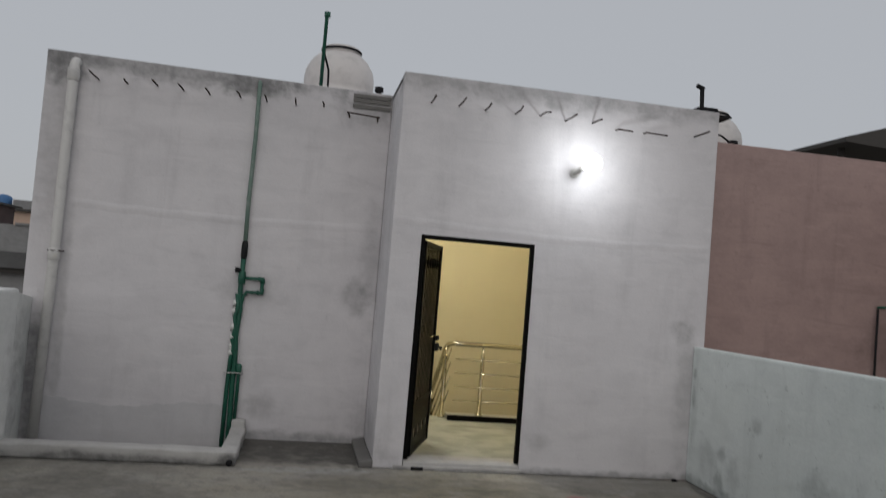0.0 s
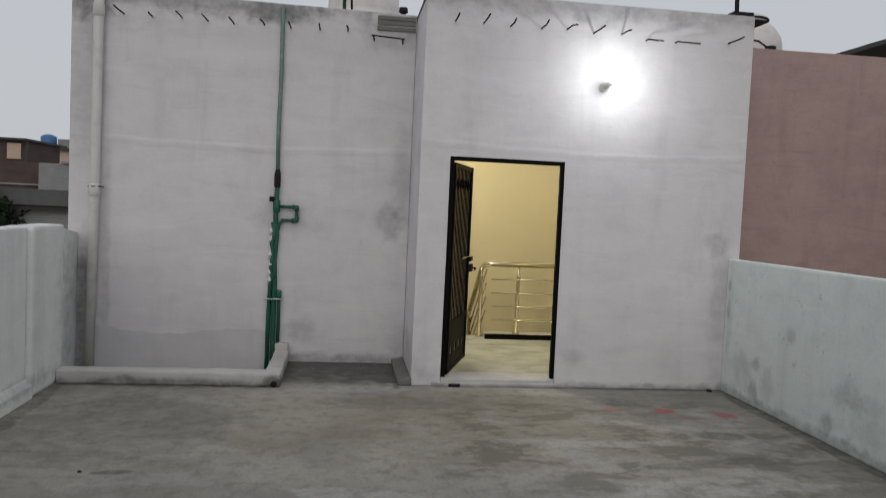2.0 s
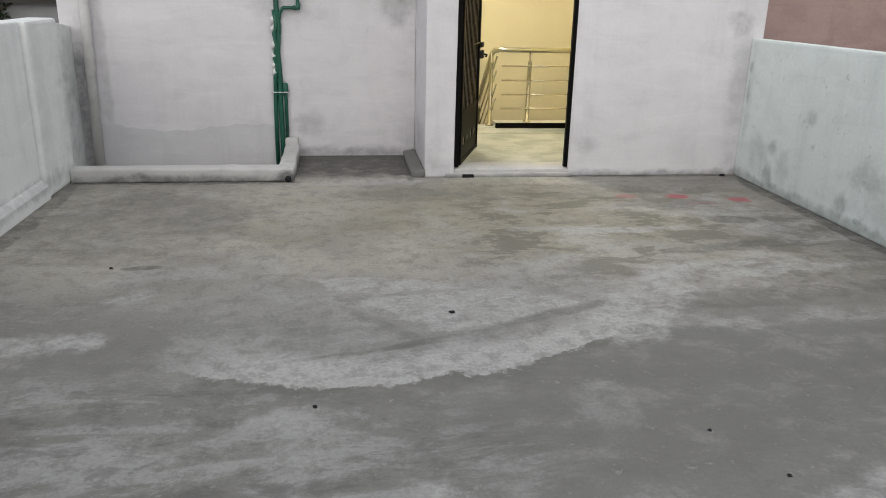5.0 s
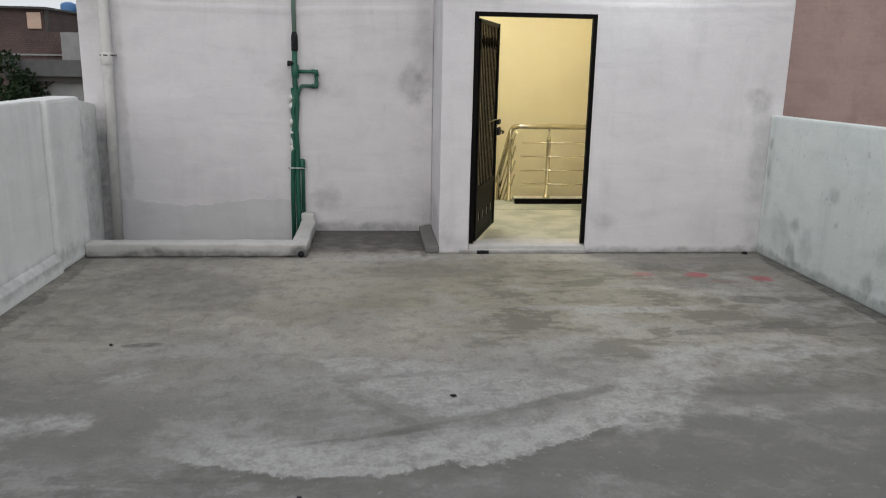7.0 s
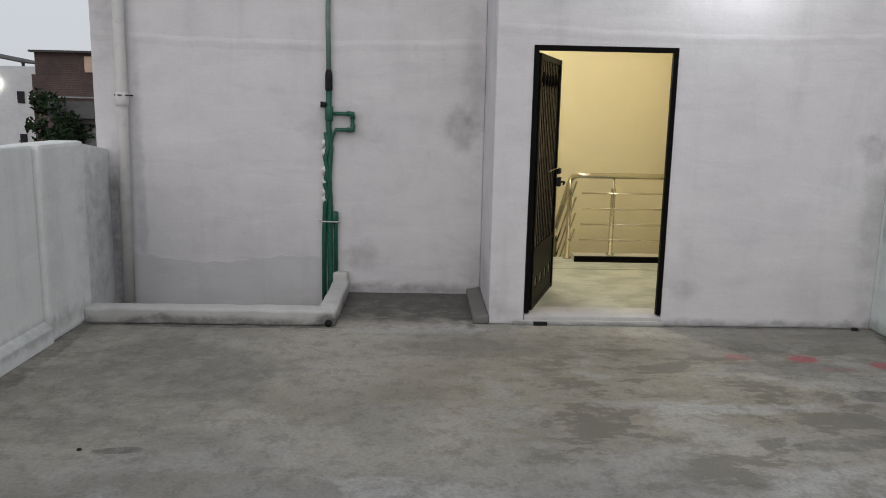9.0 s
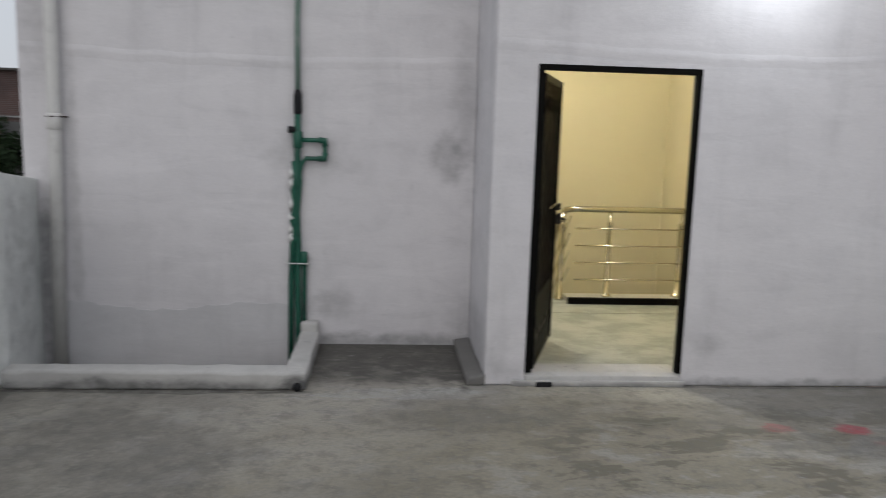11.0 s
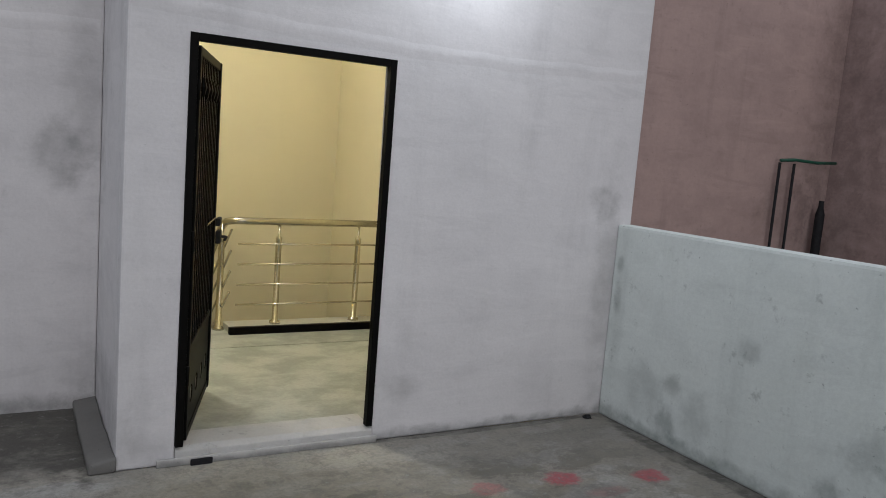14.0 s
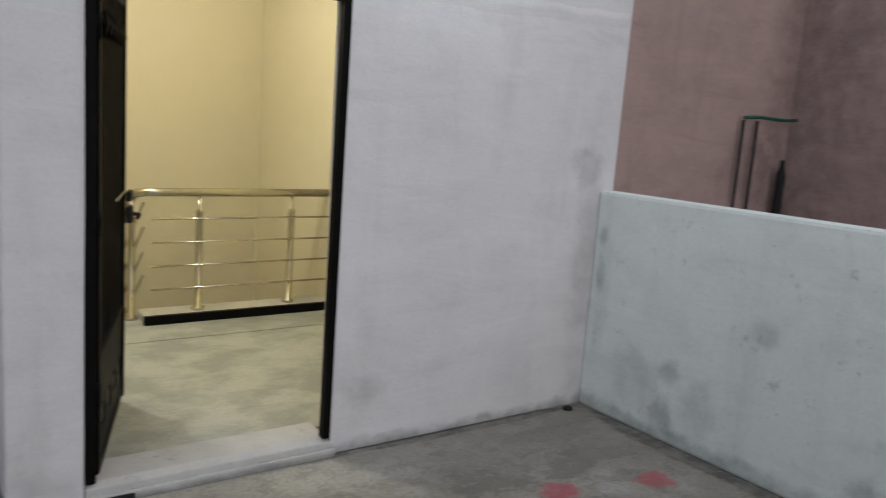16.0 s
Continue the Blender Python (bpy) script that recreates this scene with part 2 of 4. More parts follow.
    c = m.mix(mul(m.ramp(smear, 0.44, 0.36, 0, 0.8), west), c, (0.10, 0.096, 0.09))
    c = m.mix(mul(m.ramp(worn, 0.5, 0.6, 0, 0.55), west), c, (0.10, 0.096, 0.09))
    south = side((-0.6, 2.15), (2.0, 1.75), 0.06)
    c = m.mix(mul(mul(m.ramp(south, 0, 1, 1, 0), m.ramp(smear, 0.42, 0.55, 0.25, 1)), 0.6), c, pale)
    # the fan: a curved pale lip, a paler wedge inside it, scratched dark lines between
    bow = sub(px, 0.3)
    lip = sub(py, add(mul(mul(bow, bow), 0.28), 2.98))
    ends = mul(m.ramp(px, -0.75, -0.2), m.ramp(px, 1.95, 1.6))
    fan = mul(mul(m.ramp(lip, -0.012, 0.02), m.ramp(lip, 1.5, 1.0)), ends)
    c = m.mix(mul(fan, m.ramp(mid, 0.4, 0.6, 0.25, 0.6)), c, (0.32, 0.313, 0.30))
    c = m.mix(mul(mul(m.ramp(lip, -0.012, 0.02), m.ramp(lip, 0.42, 0.2)), mul(ends, m.ramp(worn, 0.34, 0.54, 0.45, 0.95))), c, pale)
    under = mul(mul(m.ramp(lip, -0.16, -0.01), m.ramp(lip, 0.02, -0.005)), mul(ends, 0.5))
    c = m.mix(under, c, grime_shade)
    wedge = patch([(-0.05, 4.4), (0.7, 3.5), (1.62, 3.9), (0.6, 4.34)], 0.03)
    c = m.mix(mul(wedge, mul(mottle, 0.85)), c, pale)
    for a, b, width, k in [((1.75, 3.92), (0.95, 3.56), 0.05, 0.7), ((0.95, 3.56), (0.2, 3.3), 0.025, 0.75), ((0.75, 3.44), (-0.2, 3.24), 0.02, 0.7),
                           ((0.62, 3.42), (0.2, 3.9), 0.035, 0.45), ((1.0, 4.15), (0.3, 4.05), 0.03, 0.4), ((0.3, 3.62), (-0.1, 3.6), 0.06, 0.4)]:
        mx, my = (a[0] + b[0]) / 2, (a[1] + b[1]) / 2
        dx, dy = b[0] - a[0], b[1] - a[1]
        line = m.spot((mx, my, 0), (math.hypot(dx, dy) / 2, width, 1), scale=4.0, edge=0.5, turn=math.degrees(math.atan2(dy, dx)), rag=0.8)
        c = m.mix(mul(line, mul(mottle, k)), c, (0.115, 0.11, 0.10))
    # pale tail from the fan towards the parapet
    for corners, k in [([(1.5, 3.3), (1.85, 3.4), (2.35, 4.05), (2.25, 4.45), (1.75, 4.0)], 0.8), ([(2.0, 4.05), (2.75, 4.2), (3.9, 4.1), (3.9, 4.4), (2.8, 4.55), (2.1, 4.45)], 0.75),
                       ([(1.75, 3.55), (2.5, 3.44), (2.45, 3.56), (1.8, 3.7)], 0.7), ([(2.6, 3.55), (3.9, 3.5), (3.9, 3.72), (2.7, 3.66)], 0.5),
                       ([(-1.6, 3.42), (-1.05, 3.45), (-0.98, 3.62), (-1.15, 3.68), (-1.6, 3.6)], 0.9), ([(-1.15, 4.0), (-0.95, 4.05), (-0.9, 4.25), (-1.1, 4.2)], 0.7),
                       ([(-1.3, 4.35), (-0.1, 4.45), (-0.2, 4.75), (-1.2, 4.6)], 0.45), ([(-0.4, 2.62), (-0.1, 2.4), (0.3, 2.55), (-0.02, 2.8)], 0.5),
                       ([(1.2, 2.5), (1.45, 2.55), (1.5, 2.95), (1.25, 2.95)], 0.3), ([(0.25, 2.05), (0.5, 1.98), (0.62, 2.2), (0.35, 2.25)], 0.85), ([(1.25, 1.5), (2.6, 1.9), (2.5, 2.25), (1.9, 2.05), (1.2, 1.8)], 0.8)]:
        c = m.mix(mul(patch(corners), mul(m.ramp(worn, 0.38, 0.58, 0.2, 1), k)), c, pale)
    for centre, size, turn, k in [((2.3, 5.25, 0), (0.5, 0.08, 1), 3, 0.7), ((1.7, 5.3, 0), (0.3, 0.07, 1), -3, 0.5), ((2.6, 5.9, 0), (0.4, 0.1, 1), 3, 0.5), ((0.3, 6.8, 0), (0.6, 0.12, 1), 3, 0.7), ((3.3, 5.7, 0), (0.3, 0.7, 1), 10, 0.45)]:
        c = m.mix(mul(m.spot(centre, size, scale=2.6, edge=0.14, turn=turn, rag=1.0), mul(mottle, k)), c, pale)
    # grime spots; those inside the wall recess also paint in its shade
    for centre, size, turn, k in [
        ((2.65, 3.9, 0), (0.6, 0.14, 1), 6, 0.55), ((2.75, 4.78, 0), (0.42, 0.1, 1), 4, 0.6), ((3.22, 4.88, 0), (0.3, 0.09, 1), 5, 0.75),
        ((3.28, 5.47, 0), (0.2, 0.09, 1), 0, 0.8), ((2.9, 6.02, 0), (0.45, 0.16, 1), 0, 0.5), ((3.6, 4.0, 0), (0.3, 0.12, 1), 0, 0.6),
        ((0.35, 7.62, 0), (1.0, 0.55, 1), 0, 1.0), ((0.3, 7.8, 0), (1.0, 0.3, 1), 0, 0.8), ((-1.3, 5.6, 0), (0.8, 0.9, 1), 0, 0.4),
        ((-1.04, 4.63, 0), (0.13, 0.035, 1), 8, 0.8), ((0.25, 4.05, 0), (0.1, 0.06, 1), 8, 0.6), ((1.5, 6.4, 0), (1.4, 0.25, 1), 3, 0.35), ((-1.5, 2.6, 0), (0.5, 0.3, 1), 0, 0.5),
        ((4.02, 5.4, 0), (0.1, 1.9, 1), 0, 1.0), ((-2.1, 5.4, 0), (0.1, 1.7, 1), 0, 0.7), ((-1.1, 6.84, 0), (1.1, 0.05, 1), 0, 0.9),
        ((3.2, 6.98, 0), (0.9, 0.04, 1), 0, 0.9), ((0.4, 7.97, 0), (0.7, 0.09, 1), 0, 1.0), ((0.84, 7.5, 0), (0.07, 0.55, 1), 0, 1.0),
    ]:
        c = m.mix(mul(m.spot(centre, size, scale=2.6, edge=0.16, turn=turn, rag=0.7), mul(mottle, k)), c, grime_shade)
    for centre, size, k in [((3.12, 6.19, 0), (0.1, 0.075, 1), 0.85), ((3.63, 6.06, 0), (0.1, 0.075, 1), 0.8), ((2.66, 6.22, 0), (0.09, 0.07, 1), 0.45), ((3.25, 5.98, 0), (0.12, 0.05, 1), 0.2)]:
        c = m.mix(mul(mul(m.spot(centre, size, scale=16, edge=0.3, rag=0.55), k), m.ramp(m.noise(30, 4), 0.3, 0.5, 0.55, 1)), c, (0.40, 0.06, 0.085))
    c = m.mix(m.ramp(m.noise(8.5, 9, 0.78), 0.49, 0.60, 0, 0.46), c, (0.125, 0.118, 0.106))
    c = m.mix(m.ramp(fine, 0.35, 0.75, 0, 0.38), c, (0.12, 0.116, 0.11))
    # shade of the recess painted over its dirty floor
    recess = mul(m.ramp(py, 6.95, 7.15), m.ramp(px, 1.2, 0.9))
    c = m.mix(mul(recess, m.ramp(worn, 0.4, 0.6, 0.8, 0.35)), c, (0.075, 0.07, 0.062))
    c = m.mix(m.ramp(crumb, 0.56, 0.68, 0, 0.36), c, (0.42, 0.42, 0.41))
    return m.done(c, [(mid, 0.5, 0.03), (crumb, 0.4, 0.01), (fine, 0.3, 0.006)])


FLOOR = floor_material()


def landing_material():
    m = Mat("cement_landing_floor", 0.5)
    mid = m.noise(2.4, 8, 0.66, (1, 1.3, 1), 0.15)
    c = m.mix(m.ramp(mid, 0.38, 0.62), (0.28, 0.29, 0.255), (0.43, 0.445, 0.395))
    c = m.mix(m.ramp(m.noise(40, 4), 0.35, 0.75, 0, 0.25), c, (0.2, 0.19, 0.16))
    return m.done(c, [(m.noise(40, 4), 0.15, 0.004)])


LANDING = landing_material()


def painted(name, colour, rough=0.5, metal=0.0, wear=(0.05, 0.05, 0.05), amount=0.4, scale=20):
    m = Mat(name, rough, metal)
    n = m.noise(scale, 5, 0.65)
    if max(colour) < 0.07:
        m.b.inputs["Specular IOR Level"].default_value = 0.06
    return m.done(m.mix(m.ramp(n, 0.45, 0.75, 0, amount), colour, wear), [(n, 0.1, 0.003)])


BLACK = painted("black_enamel_steel", (0.004, 0.0038, 0.0035), 0.5, 0.0, (0.009, 0.008, 0.007))
GATE_SHEET = painted("dark_brown_gate_sheet", (0.16, 0.132, 0.095), 0.4, 0.0, (0.11, 0.09, 0.065), 0.3, 30)
STEEL = painted("brushed_stainless_steel", (0.56, 0.52, 0.42), 0.17, 1.0, (0.36, 0.33, 0.26), 0.3, 60)
GREEN = painted("green_plastic_pipe", (0.008, 0.09, 0.055), 0.45, 0, (0.006, 0.04, 0.03), 0.7, 14)
GREEN_FADED = painted("faded_green_pipe", (0.14, 0.21, 0.175), 0.6, 0, (0.3, 0.32, 0.3), 0.6, 12)
PVC = painted("white_pvc_pipe", (0.62, 0.61, 0.59), 0.5, 0, (0.42, 0.41, 0.40), 0.6, 7)
RUST = painted("rusty_rebar", (0.06, 0.045, 0.04), 0.85, 0, (0.03, 0.02, 0.02), 0.6)
MORTAR = painted("white_mortar_dab", (0.66, 0.66, 0.64), 0.9, 0, (0.5, 0.5, 0.5))
TANK = painted("white_plastic_tank", (0.66, 0.63, 0.61), 0.55, 0, (0.45, 0.43, 0.41), 0.6, 4)
DARK = painted("dark_rubber", (0.02, 0.02, 0.022), 0.6)
BLUE = painted("blue_plastic_tank", (0.05, 0.16, 0.36), 0.5)
SLAB = painted("dark_roof_slab", (0.07, 0.065, 0.06), 0.9)
MARBLE = painted("dusty_marble_edge", (0.5, 0.49, 0.43), 0.5, 0, (0.35, 0.34, 0.3))
GLASS_DARK = painted("dark_window_pane", (0.03, 0.03, 0.035), 0.15)
GROUND = painted("dusty_ground", (0.16, 0.15, 0.13), 0.95, 0, (0.08, 0.08, 0.07), 0.6, 0.2)
LEAF = painted("dark_green_leaf", (0.022, 0.036, 0.018), 0.8, 0, (0.01, 0.016, 0.009), 0.6, 3)
BARK = painted("tree_bark", (0.08, 0.06, 0.045), 0.95)


def brick_material():
    m = Mat("red_brick_far", 0.95)
    t = m.n.new("ShaderNodeTexBrick")
    mp = m.n.new("ShaderNodeMapping")
    mp.inputs["Rotation"].default_value = (radians(-90), 0, 0)
    m.l.new(m.pos, mp.inputs["Vector"])
    m.l.new(mp.outputs[0], t.inputs["Vector"])
    t.inputs["Scale"].default_value = 1.0
    t.inputs["Brick Width"].default_value = 0.24
    t.inputs["Row Height"].default_value = 0.085
    t.inputs["Mortar Size"].default_value = 0.008
    t.inputs["Color1"].default_value = (0.10, 0.06, 0.055, 1)
    t.inputs["Color2"].default_value = (0.075, 0.048, 0.045, 1)
    t.inputs["Mortar"].default_value = (0.13, 0.11, 0.1, 1)
    c = m.mix(m.ramp(m.noise(0.8, 6), 0.4, 0.7, 0, 0.6), t.outputs["Color"], (0.05, 0.035, 0.035))
    return m.done(c)


BRICK = brick_material()


def emitter(name, colour, strength):
    m = bpy.data.materials.new(name)
    m.use_nodes = True
    b = m.node_tree.nodes["Principled BSDF"]
    b.inputs["Emission Color"].default_value = (*colour, 1)
    b.inputs["Emission Strength"].default_value = strength
    return m


GLOW = emitter("lit_led_bulb", (0.95, 0.98, 1.0), 7)
WINDOW_GLOW = emitter("lit_tube_lamp", (1.0, 0.95, 0.8), 4)


# ---- mesh helpers ----
def finish(bm, name, mat, bevel=0.0, smooth=False, parent=None, segments=2):
    if bevel:
        bmesh.ops.bevel(bm, geom=bm.edges[:], offset=bevel, segments=segments, affect="EDGES", profile=0.6)
    bmesh.ops.recalc_face_normals(bm, faces=bm.faces[:])
    me = bpy.data.meshes.new(name)
    bm.to_mesh(me)
    bm.free()
    me.materials.append(mat)
    if smooth:
        for p in me.polygons:
            p.use_smooth = True
    ob = new(name, me)
    if parent:
        ob.parent = parent
    return ob


def add_box(bm, lo, hi, m=None):
    r = bmesh.ops.create_cube(bm, size=1)
    for v in r["verts"]:
        v.co = Vector([lo[i] + (v.co[i] + 0.5) * (hi[i] - lo[i]) for i in range(3)])
        if m:
            v.co = m @ v.co
    return r["verts"]


def box(name, lo, hi, mat, bevel=0.006, parent=None):
    bm = bmesh.new()
    add_box(bm, lo, hi)
    return finish(bm, name, mat, bevel, parent=parent)


def add_tube(bm, pts, r, sides=12, m=None):
    """A round tube along a bent line; r may be a list with one radius a point."""
    pts = [Vector(p) for p in pts]
    rings = []
    for i, p in enumerate(pts):
        d = (pts[min(i + 1, len(pts) - 1)] - pts[max(i - 1, 0)]).normalized()
        a = d.orthogonal().normalized() if not rings else (side - d * side.dot(d)).normalized()
        side = a
        b = d.cross(a)
        rad = r[i] if isinstance(r, (list, tuple)) else r
        ring = []
        for k in range(sides):
            w = 2 * math.pi * k / sides
            co = p + rad * (math.cos(w) * a + math.sin(w) * b)
            ring.append(bm.verts.new(m @ co if m else co))
        rings.append(ring)
    for u, v in zip(rings, rings[1:]):
        for k in range(sides):
            bm.faces.new((u[k], u[(k + 1) % sides], v[(k + 1) % sides], v[k]))
    bm.faces.new(rings[0][::-1])
    bm.faces.new(rings[-1])


def tube(name, pts, r, mat, sides=12, parent=None):
    bm = bmesh.new()
    add_tube(bm, pts, r, sides)
    ob = finish(bm, name, mat, 0, True, parent)
    return ob


def lathe(name, profile, mat, sides=40, parent=None):
    bm = bmesh.new()
    rings = []
    for r, z in profile:
        rings.append([bm.verts.new((r * math.cos(2 * math.pi * k / sides), r * math.sin(2 * math.pi * k / sides), z)) for k in range(sides)])
    for u, v in zip(rings, rings[1:]):
        for k in range(sides):
            bm.faces.new((u[k], u[(k + 1) % sides], v[(k + 1) % sides], v[k]))
    bm.faces.new(rings[0][::-1])
    bm.faces.new(rings[-1])
    return finish(bm, name, mat, 0, True, parent)


def prism(name, outline, axis, lo, hi, mat, bevel=0.008, parent=None):
    """An outline of 2D points pushed along an axis ('x' or 'y') from lo to hi."""
    bm = bmesh.new()
    def place(p, w):
        return (w, p[0], p[1]) if axis == "x" else (p[0], w, p[1])
    a = [bm.verts.new(place(p, lo)) for p in outline]
    b = [bm.verts.new(place(p, hi)) for p in outline]
    bm.faces.new(a)
    bm.faces.new(b[::-1])
    for i in range(len(a)):
        j = (i + 1) % len(a)
        bm.faces.new((a[i], b[i], b[j], a[j]))
    return finish(bm, name, mat, bevel, parent=parent)


def rough_cast(bm, name, mat, bevel, amount, cell=0.09):
    """Hand-made cement: bevelled, cut into small faces and pushed about unevenly."""
    bmesh.ops.bevel(bm, geom=bm.edges[:], offset=bevel, segments=2, affect="EDGES", profile=0.6)
    for axis in range(3):
        lo, hi = min(v.co[axis] for v in bm.verts), max(v.co[axis] for v in bm.verts)
        n = int((hi - lo) / cell)
        for k in range(1, n):
            at, way = Vector((0, 0, 0)), Vector((0, 0, 0))
            at[axis], way[axis] = lo + (hi - lo) * k / n, 1
            bmesh.ops.bisect_plane(bm, geom=bm.verts[:] + bm.edges[:] + bm.faces[:], plane_co=at, plane_no=way)
    for v in bm.verts:
        if v.co.z > 0.012:
            v.co += amount * noise.noise_vector(v.co * 5.5) + 0.5 * amount * noise.noise_vector(v.co * 19)
    return finish(bm, name, mat, 0, True)


def setting(ob, label="", category=""):
    return tagged(ob, label, category, kind="structure")


def empty(name, at=(0, 0, 0)):
    ob = new(name)
    ob.location = at
    return ob


# ---- terrace ----
setting(box("ground", (-600, -600, -7.2), (600, 900, -7.0), GROUND, 0), "dusty brown ground far below the roofs", "ground")
setting(box("floor_recess", (-0.3, 7.0, -0.3), (0.97, 8.0, 0.0), FLOOR, 0), "dirty cement floor with painted-in shade in the wall recess", "floor")
setting(box("floor_tray", (-2.47, 7.0, -0.3), (-0.3, 8.0, -0.2), FLOOR, 0), "sunken cement drain tray", "floor")
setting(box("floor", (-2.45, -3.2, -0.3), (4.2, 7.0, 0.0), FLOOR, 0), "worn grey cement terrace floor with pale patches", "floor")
setting(box("house_body", (-2.46, -3.2, -7.0), (4.16, 8.0, -0.304), HOUSE_GREY, 0), "grey rendered lower storeys under the terrace", "wall")

# right parapet
setting(prism("parapet_east", [(-3.2, 0.0), (7.0, 0.0), (7.0, 1.305), (-3.2, 1.40)], "x", 4.04, 4.165, PARAPET, 0.02), "mildewed white cement parapet wall with rounded top", "parapet")
# left parapet: panel, end pilaster, sloping plinth, return behind the pilaster
setting(box("parapet_west", (-2.36, -3.2, 0.0), (-2.20, 6.35, 1.385), PARAPET_WEST, 0.018), "white cement parapet wall with sunken panel", "parapet")
setting(box("parapet_pilaster", (-2.40, 6.352, 0.0), (-2.155, 7.05, 1.385), PARAPET_WEST, 0.03), "white cement pilaster at the parapet end", "parapet")
setting(prism("parapet_return", [(7.052, -0.199), (7.998, -0.199), (7.998, 1.27), (7.4, 1.35), (7.052, 1.375)], "x", -2.47, -2.345, PARAPET_WEST, 0.02), "narrow white cement parapet end meeting the wall", "parapet")
setting(prism("baseboard", [(-2.198, 0.0), (-2.14, 0.0), (-2.145, 0.11), (-2.198, 0.16)], "y", -3.2, 6.35, PARAPET_WEST, 0.008), "cement plinth along the parapet foot", "plinth")
setting(box("parapet_south", (-2.34, -3.4, 0.0), (4.165, -3.204, 1.39), PARAPET, 0.02), "white cement parapet behind the terrace", "parapet")

# ---- stair block with the door ----
setting(prism("wall_front", [(0.97, 0.0), (1.25, 0.0), (1.25, 2.165), (2.346, 2.165), (2.346, 0.0), (4.155, 0.0), (4.155, 3.655), (0.97, 3.665)], "y", 7.0, 7.12, WHITE, 0.012), "whitewashed plaster wall of the stair block", "wall")
setting(box("wall_side", (0.97, 7.12, -3.0), (1.12, 11.2, 3.65), WHITE, 0.0), "whitewashed plaster side wall", "wall")
setting(box("wall_stair_west", (1.121, 7.121, -3.0), (1.14, 10.999, 3.45), YELLOW, 0.0), "cream yellow painted stairwell wall", "wall")
setting(box("wall_stair_east", (3.58, 7.12, -3.0), (3.8, 11.2, 3.65), YELLOW, 0.0), "cream yellow painted stairwell wall", "wall")
setting(box("wall_stair_north", (1.14, 11.0, -3.0), (3.58, 11.2, 3.65), YELLOW, 0.0), "cream yellow painted stairwell end wall", "wall")
setting(box("wall_stair_south", (2.36, 7.121, 0.05), (3.58, 7.135, 3.45), YELLOW, 0.0), "cream yellow painted wall beside the door", "wall")
setting(box("wall_over_door", (1.14, 7.121, 2.2), (2.358, 7.135, 3.45), YELLOW, 0.0), "cream yellow painted wall over the door", "wall")
setting(box("ceiling", (1.12, 7.12, 3.452), (3.58, 11.0, 3.6), WHITE, 0.0), "white plaster ceiling of the stairwell", "ceiling")
setting(box("roof", (0.97, 7.12, 3.602), (4.15, 11.2, 3.64), WHITE, 0.0), "flat cement roof of the stair block", "roof")
setting(prism("wall_return", [(7.12, 0.0), (11.2, 0.0), (11.2, 3.5), (7.12, 3.6)], "x", 4.02, 4.15, WHITE, 0.0), "whitewashed plaster return wall", "wall")
# landing with the stairs going down
setting(box("landing", (1.141, 7.236, -0.1), (3.579, 8.97, 0.05), LANDING, 0.004), "scuffed cement landing floor inside the door", "floor")
setting(box("landing_edge", (1.141, 8.984, -0.1), (3.579, 9.64, 0.05), LANDING, 0.004), "cement edge strip of the landing", "floor")
setting(box("floor_below", (1.14, 9.64, -3.0), (3.58, 11.0, -2.9), LANDING, 0.0), "cement floor at the stair foot", "floor")
bm = bmesh.new()
for i in range(6):
    add_box(bm, (1.142, 9.645 + i * 0.22, -1.6), (2.05, 9.645 + (i + 1) * 0.22 - 0.001, 0.05 - 0.175 * (i + 1)))
setting(finish(bm, "stairs", MARBLE), "cement stairs going down behind the railing", "stairs")

# threshold
setting(prism("door_sill", [(6.985, 0.0), (7.22, 0.0), (7.22, 0.09), (7.03, 0.088), (6.992, 0.07)], "x", 1.2515, 2.3445, CURB, 0.006), "pale cement door sill", "sill")
bm = bmesh.new()
add_box(bm, (1.16, 6.972, 0.0), (2.37, 6.99, 0.04))
setting(rough_cast(bm, "sill_skirt", CURB, 0.004, 0.004), "rough cement lip at the wall foot", "trim")
# steel frame
frame_ob = empty("door_frame", (1.8, 7.03, 0.09))
for lo, hi in [((1.2515, 6.992, 0.091), (1.291, 7.04, 2.163)), ((2.307, 6.992, 0.091), (2.3445, 7.04, 2.163)), ((1.291, 6.992, 2.124), (2.307, 7.04, 2.163))]:
    p = box("bar", lo, hi, BLACK, 0.004)
    p.parent = frame_ob
    p.matrix_parent_inverse = Matrix.Translation((-1.8, -7.03, -0.09))
setting(frame_ob, "black painted steel door frame in a white wall", "door frame")


